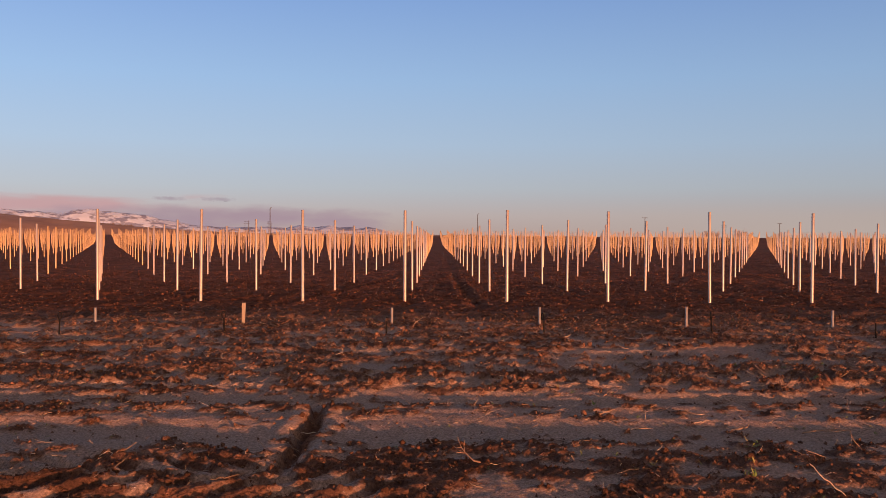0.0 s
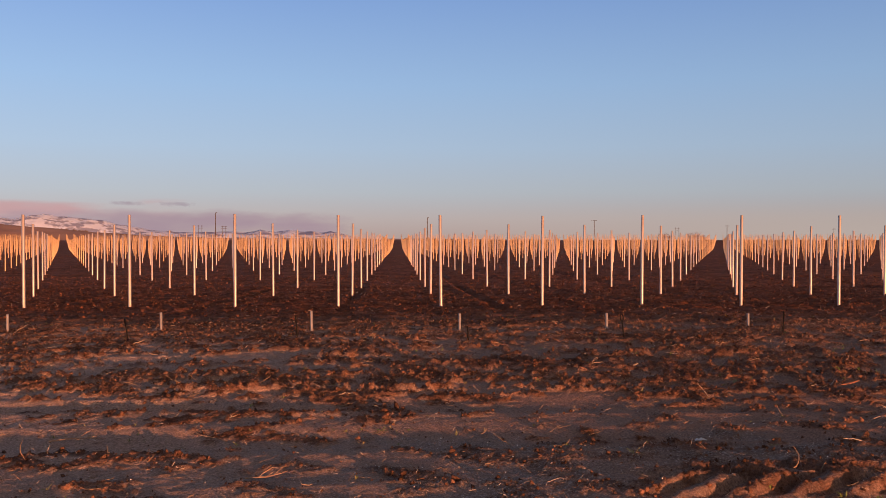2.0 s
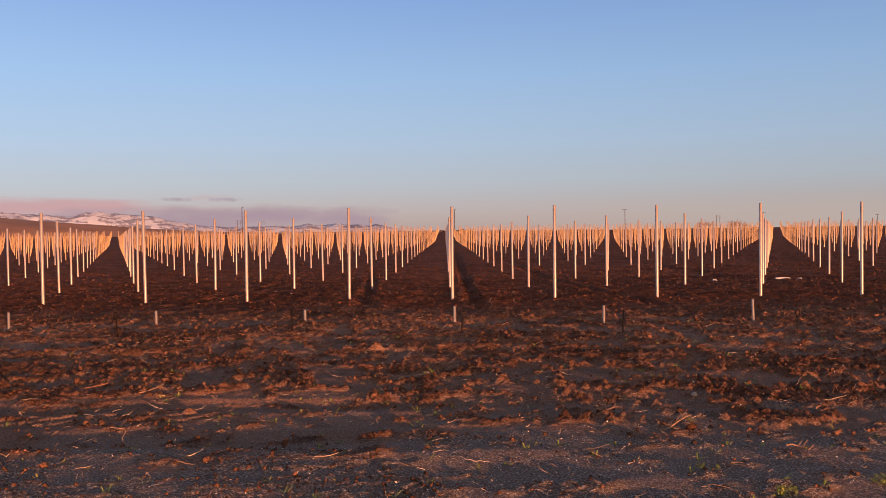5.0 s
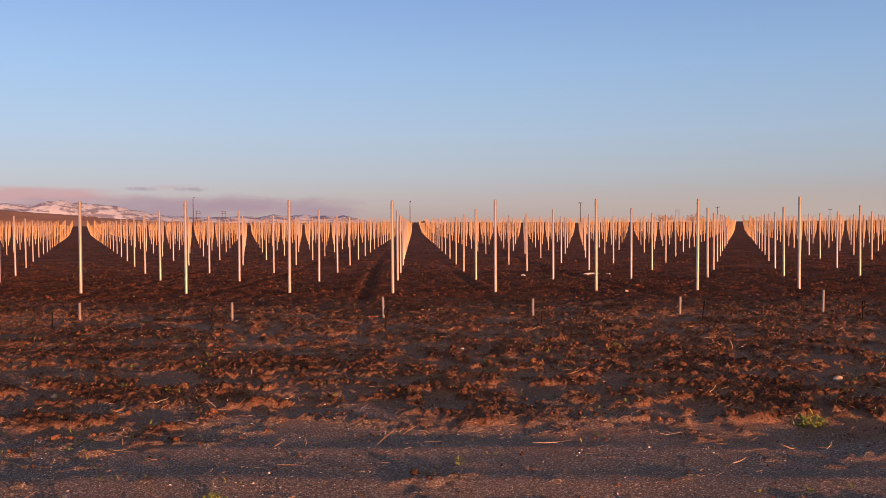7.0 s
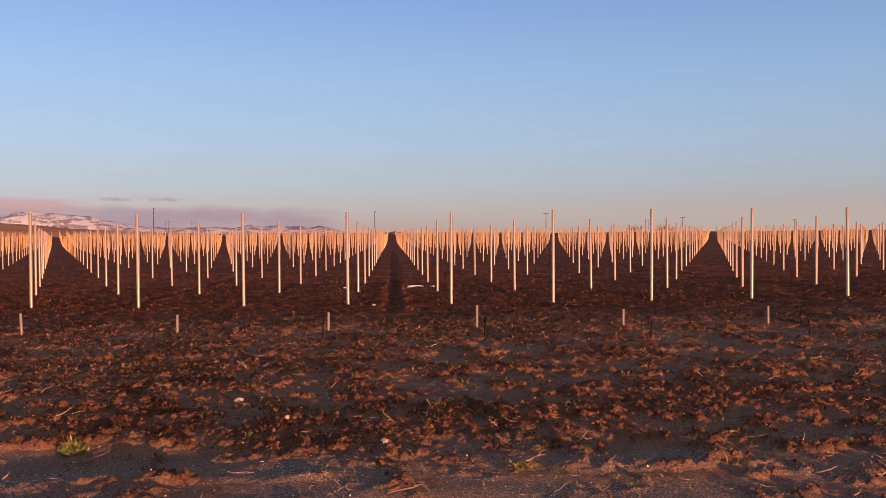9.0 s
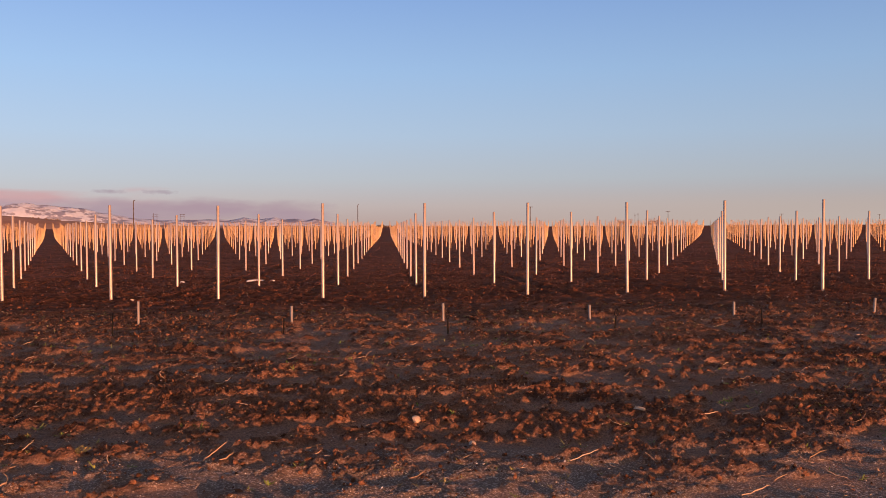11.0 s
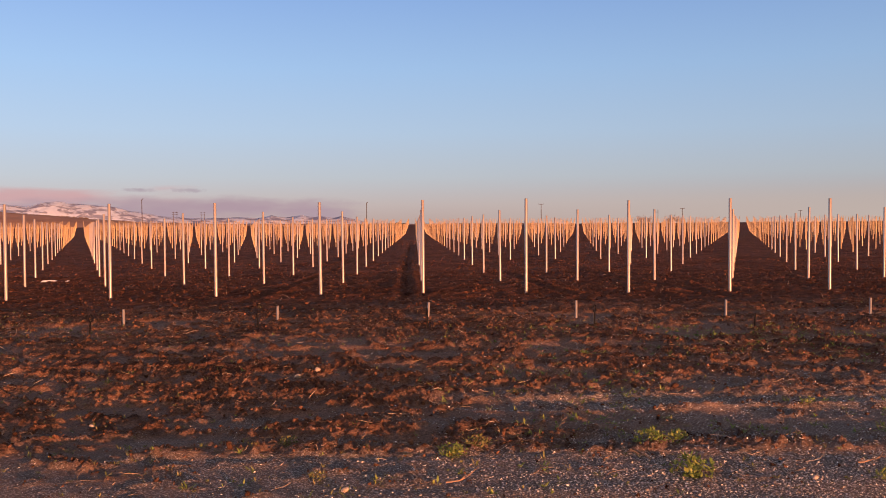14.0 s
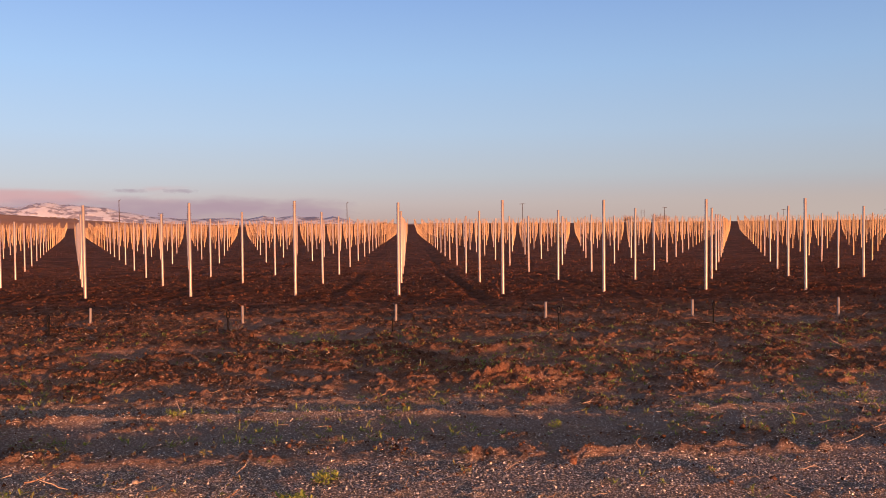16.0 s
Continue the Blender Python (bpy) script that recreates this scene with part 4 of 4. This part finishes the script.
P = places(3200, 0, 59, -15.5, -3.5, lambda x, y: step(0.50, 0.66, fbm(x * 0.5, y * 0.8, 141, 3)) * (0.25 + 0.75 * step(14, 44, x)) + 0.02)
V, F = leaves(P.tolist(), [rg.randint(3, 6) for p in P], [rg.uniform(0.02, 0.055) for p in P], [rg.uniform(0.004, 0.012) for p in P], (0.3, 1.2), rg)
tagged(new("seedlings", mesh_np("seedlings", [tuple(v) for v in V], F, [M_DRYLEAF])), "sparse green seedlings between the clods", "seedlings", kind="stuff")


P = places(1000, 6, 59, -16.0, -8.5, lambda x, y: step(0.46, 0.62, fbm(x * 0.8, y * 1.1, 151, 3)) * (0.2 + 0.8 * step(12, 24, x)))
Q = places(2200, 42, 59, -14.2, -7.5, lambda x, y: step(43, 47, x) * step(0.42, 0.6, fbm(x * 1.0, y * 1.2, 153, 3)))
P = np.concatenate([P, Q])
V, F = leaves(P.tolist(), [rg.randint(4, 8) for p in P], [rg.uniform(0.025, 0.08) for p in P], [rg.uniform(0.005, 0.013) for p in P], (0.1, 1.1), rg)
tagged(new("sprouts", mesh_np("sprouts", [tuple(v) for v in V], F, [M_LEAF])), "small fresh green sprouts in bare soil", "sprouts", kind="stuff")


def weed(x, y, w, mat, label, seed):
    r = random.Random(seed)
    base = new("weed")
    base.matrix_basis = pose(x, y, float(land(np.array(x), np.array(y))))
    tagged(base, label, "weed", "weeds on the verge")
    w *= 0.70
    for k in range(3):
        cs = []
        for q in range(int(8 + 70 * w)):
            a, d = r.uniform(0, 6.28), math.sqrt(r.random()) * w * 0.45
            cs.append((math.cos(a) * d * 1.25, math.sin(a) * d, w * 0.60 * r.random() * (1 - d / w)))
        V, F = leaves(cs, [r.randint(2, 4) for c in cs], [w * r.uniform(0.14, 0.26) for c in cs], [w * r.uniform(0.06, 0.11) for c in cs], (0.0, 1.25), r)
        part("leaf_clump", mesh_from("leaf_clump", V, F, [mat]), base)


for x, y, w, green in ((27.95, -14.15, 0.28, 1), (43.97, -14.7, 0.24, 1), (45.47, -15.15, 0.34, 1), (45.36, -14.53, 0.26, 1), (48.49, -15.12, 0.22, 1),
                       (48.33, -15.58, 0.30, 1), (47.08, -13.25, 0.16, 1), (50.17, -13.72, 0.15, 1), (42.8, -14.36, 0.18, 0), (44.16, -14.48, 0.26, 0),
                       (45.6, -14.37, 0.22, 1), (44.63, -12.6, 0.16, 0), (21.98, -15.49, 0.15, 1), (21.33, -15.68, 0.17, 1), (22.88, -15.81, 0.18, 1),
                       (23.77, -15.79, 0.20, 1), (31.15, -15.03, 0.22, 0), (30.71, -13.07, 0.15, 0), (22.06, -15.44, 0.12, 1), (21.28, -13.86, 0.12, 0),
                       (43.1, -15.2, 0.14, 0), (46.6, -15.35, 0.13, 1), (47.6, -14.5, 0.12, 0), (49.4, -14.6, 0.14, 0), (33.6, -14.6, 0.12, 0), (40.3, -15.3, 0.14, 0)):
    weed(x, y, w, M_LEAF if green else M_DRYLEAF, "low leafy green weed growing in grit" if green else "low yellowing weed growing in soil", int(x * 100))

# loose stones
M_STONE = plain_material("pale_field_stone", (0.36, 0.30, 0.25), (0.56, 0.48, 0.41), 22.0, 0.85, 0, 0.3, 0.4, 0.004)


def stone(x, y, r, seed):
    rg = random.Random(seed)
    bm = bmesh.new()
    bmesh.ops.create_icosphere(bm, subdivisions=2, radius=r)
    o = Vector((rg.uniform(0, 50), rg.uniform(0, 50), 0))
    for v in bm.verts:
        v.co *= 1 + 0.45 * noise.noise(v.co / r * 0.9 + o)
        v.co.z *= 0.72
    ob = new("stone", to_mesh("stone", bm, M_STONE))
    ob.matrix_basis = pose(x, y, float(land(np.array(x), np.array(y))) + r * 0.45, rg.uniform(-20, 20), rg.uniform(-20, 20), rg.uniform(0, 360))
    tagged(ob, "pale rounded field stone lying on clods", "stone", "stones on the verge")


for x, y, r in ((28.89, -12.63, 0.045), (29.44, -13.5, 0.024), (30.25, -14.36, 0.032), (37.78, -13.6, 0.055), (36.3, -14.49, 0.028), (35.92, -13.9, 0.040),
                (35.77, -13.1, 0.022), (42.5, -11.6, 0.036), (43.29, -15.41, 0.026), (41.18, -13.73, 0.020), (21.64, -12.73, 0.030), (25.47, -10.29, 0.026),
                (42.7, -11.55, 0.030), (31.9, -12.9, 0.024), (39.6, -12.2, 0.022), (34.2, -11.2, 0.026), (46.2, -15.3, 0.020), (47.3, -15.1, 0.022), (29.9, -0.4, 0.045)):
    stone(x, y, r, int(x * 37))

# last scraps of snow in the furrows
M_SNOWPATCH = plain_material("old_snow", (0.62, 0.63, 0.66), (0.80, 0.80, 0.82), 30.0, 0.7, 0, 0.3, 0.3, 0.01)


def snow_scrap(x, y, w, d, seed):
    V, F, na, nr = [(0, 0, 0.03)], [], 20, 4
    for k in range(1, nr + 1):
        for i in range(na):
            a = 2 * math.pi * i / na
            q = k / nr * (0.7 + 0.6 * float(vnoise(np.array(math.cos(a) * 1.3 + seed), np.array(math.sin(a) * 1.3), 5)))
            V.append((math.cos(a) * q * w, math.sin(a) * q * d, 0.03 * (1 - (k / nr) ** 2) - (0.05 if k == nr else 0)))
    F += [(0, 1 + i, 1 + (i + 1) % na) for i in range(na)]
    for k in range(nr - 1):
        F += [(1 + k * na + i, 1 + (k + 1) * na + i, 1 + (k + 1) * na + (i + 1) % na, 1 + k * na + (i + 1) % na) for i in range(na)]
    ob = new("snow_scrap", mesh_from("snow_scrap", V, F, [M_SNOWPATCH], True))
    ob.matrix_basis = pose(x, y, float(land(np.array(x), np.array(y))) + 0.015)
    tagged(ob, "small leftover scrap of white snow in a furrow", "snow", "snow scraps in the field")


for x, y, w, d in ((31.15, 9.8, 0.28, 0.10), (31.75, 9.8, 0.08, 0.06), (28.7, 9.6, 0.09, 0.07)):
    snow_scrap(x, y, w, d, x)

# a crumpled wrapper and a pale branch
M_WRAP = plain_material("white_blue_wrapper", (0.35, 0.42, 0.55), (0.75, 0.76, 0.78), 18.0, 0.5)
bm = bmesh.new()
bmesh.ops.create_grid(bm, x_segments=9, y_segments=5, size=1.0)
for v in bm.verts:
    n3 = noise.noise(Vector((v.co.x * 1.7, v.co.y * 2.1, 3.0)))
    v.co = Vector((v.co.x * 0.045, v.co.y * 0.02, 0.014 + 0.018 * n3 + 0.008 * abs(v.co.y)))
bmesh.ops.solidify(bm, geom=bm.faces[:], thickness=0.002)
ob = new("wrapper", to_mesh("wrapper", bm, M_WRAP))
ob.matrix_basis = pose(13.53, -14.18, float(land(np.array(13.53), np.array(-14.18))), 0, 0, 12)
tagged(ob, "crumpled white and blue plastic wrapper on soil", "litter")

M_BRANCH = plain_material("pale_dead_branch", (0.24, 0.15, 0.10), (0.40, 0.28, 0.20), 30.0)


def branch(x, y, size, turn, seed):
    rg = random.Random(seed)
    base = new("dead_branch")
    base.matrix_basis = pose(x, y, float(land(np.array(x), np.array(y))) + 0.012, 0, 0, turn)
    tagged(base, "pale dead branch lying on clods", "branch", "dead branches on the verge")
    pts, p, d = [Vector((0, 0, 0))], Vector((0, 0, 0)), Vector((1, 0.1, 0.12))
    for k in range(6):
        p = p + d.normalized() * size / 6
        pts.append(p.copy())
        d += Vector((0, rg.gauss(0, 0.35), rg.gauss(0, 0.15)))
    bm = bmesh.new()
    for k in range(6):
        tube(bm, pts[k], pts[k + 1], 0.006 - 0.0007 * k, 0.0055 - 0.0007 * k, 6)
    part("limb", to_mesh("limb", bm, M_BRANCH), base)
    for k in (2, 3, 4):
        bm = bmesh.new()
        q = pts[k]
        for j in range(2):
            e = q + Vector((rg.uniform(0.2, 0.7), rg.choice((-1, 1)) * rg.uniform(0.3, 0.8), rg.uniform(0.0, 0.5))) * size * 0.22
            tube(bm, q, e, 0.003, 0.002, 5)
            q = e
        part("twig", to_mesh("twig", bm, M_BRANCH), base)


for x, y, size, turn in ((48.75, -12.55, 0.32, 35), (47.8, -15.5, 0.30, 10), (46.6, -15.05, 0.22, -15), (22.4, -13.6, 0.2, 70), (8.5, -14.0, 0.42, -4), (21.0, -14.05, 0.30, 4), (21.75, -14.6, 0.24, -10), (20.6, -13.6, 0.22, 20), (31.2, -14.9, 0.26, 12),
                         (38.6, -13.2, 0.24, 25), (43.9, -15.3, 0.26, -8), (44.8, -13.9, 0.22, 30), (26.4, -12.1, 0.24, -15),
                         (10.2, -15.2, 0.3, -20), (7.2, -12.6, 0.22, 40), (5.9, -15.1, 0.3, 150), (16.4, -12.3, 0.24, 15)):
    branch(x, y, size, turn, int(x * 13))

# a curled strip of reddish bark
M_BARKSTRIP = plain_material("reddish_bark_strip", (0.26, 0.115, 0.07), (0.40, 0.19, 0.11), 35.0, 0.85, 0, 0.2, 0.3, 0.003)


def bark_strip(x, y, length, turn):
    V, F, na, nb = [], [], 14, 5
    for i in range(na):
        t = i / (na - 1)
        half = 0.018 * math.sin(math.pi * (0.12 + 0.76 * t))
        for side in (1.0, 0.82):
            for k in range(nb):
                a = math.pi * (k / (nb - 1) - 0.5) * 0.85
                V.append(((t - 0.5) * length, half * 1.3 * math.sin(a) * side + 0.05 * (t - 0.5) ** 2, 0.012 + 0.045 * t * t + half * math.cos(a) * side))
    w = 2 * nb
    for i in range(na - 1):
        for k in range(nb - 1):
            F.append((i * w + k, (i + 1) * w + k, (i + 1) * w + k + 1, i * w + k + 1))
            F.append((i * w + nb + k + 1, (i + 1) * w + nb + k + 1, (i + 1) * w + nb + k, i * w + nb + k))
        F.append((i * w, i * w + nb, (i + 1) * w + nb, (i + 1) * w))
        F.append((i * w + nb - 1, (i + 1) * w + nb - 1, (i + 1) * w + w - 1, i * w + w - 1))
    ob = new("bark_strip", mesh_from("bark_strip", V, F, [M_BARKSTRIP]))
    ob.matrix_basis = pose(x, y, float(land(np.array(x), np.array(y))) + 0.01, 0, 0, turn)
    tagged(ob, "curled strip of reddish bark lying on clods", "bark")


bark_strip(15.85, -12.02, 0.27, 8)
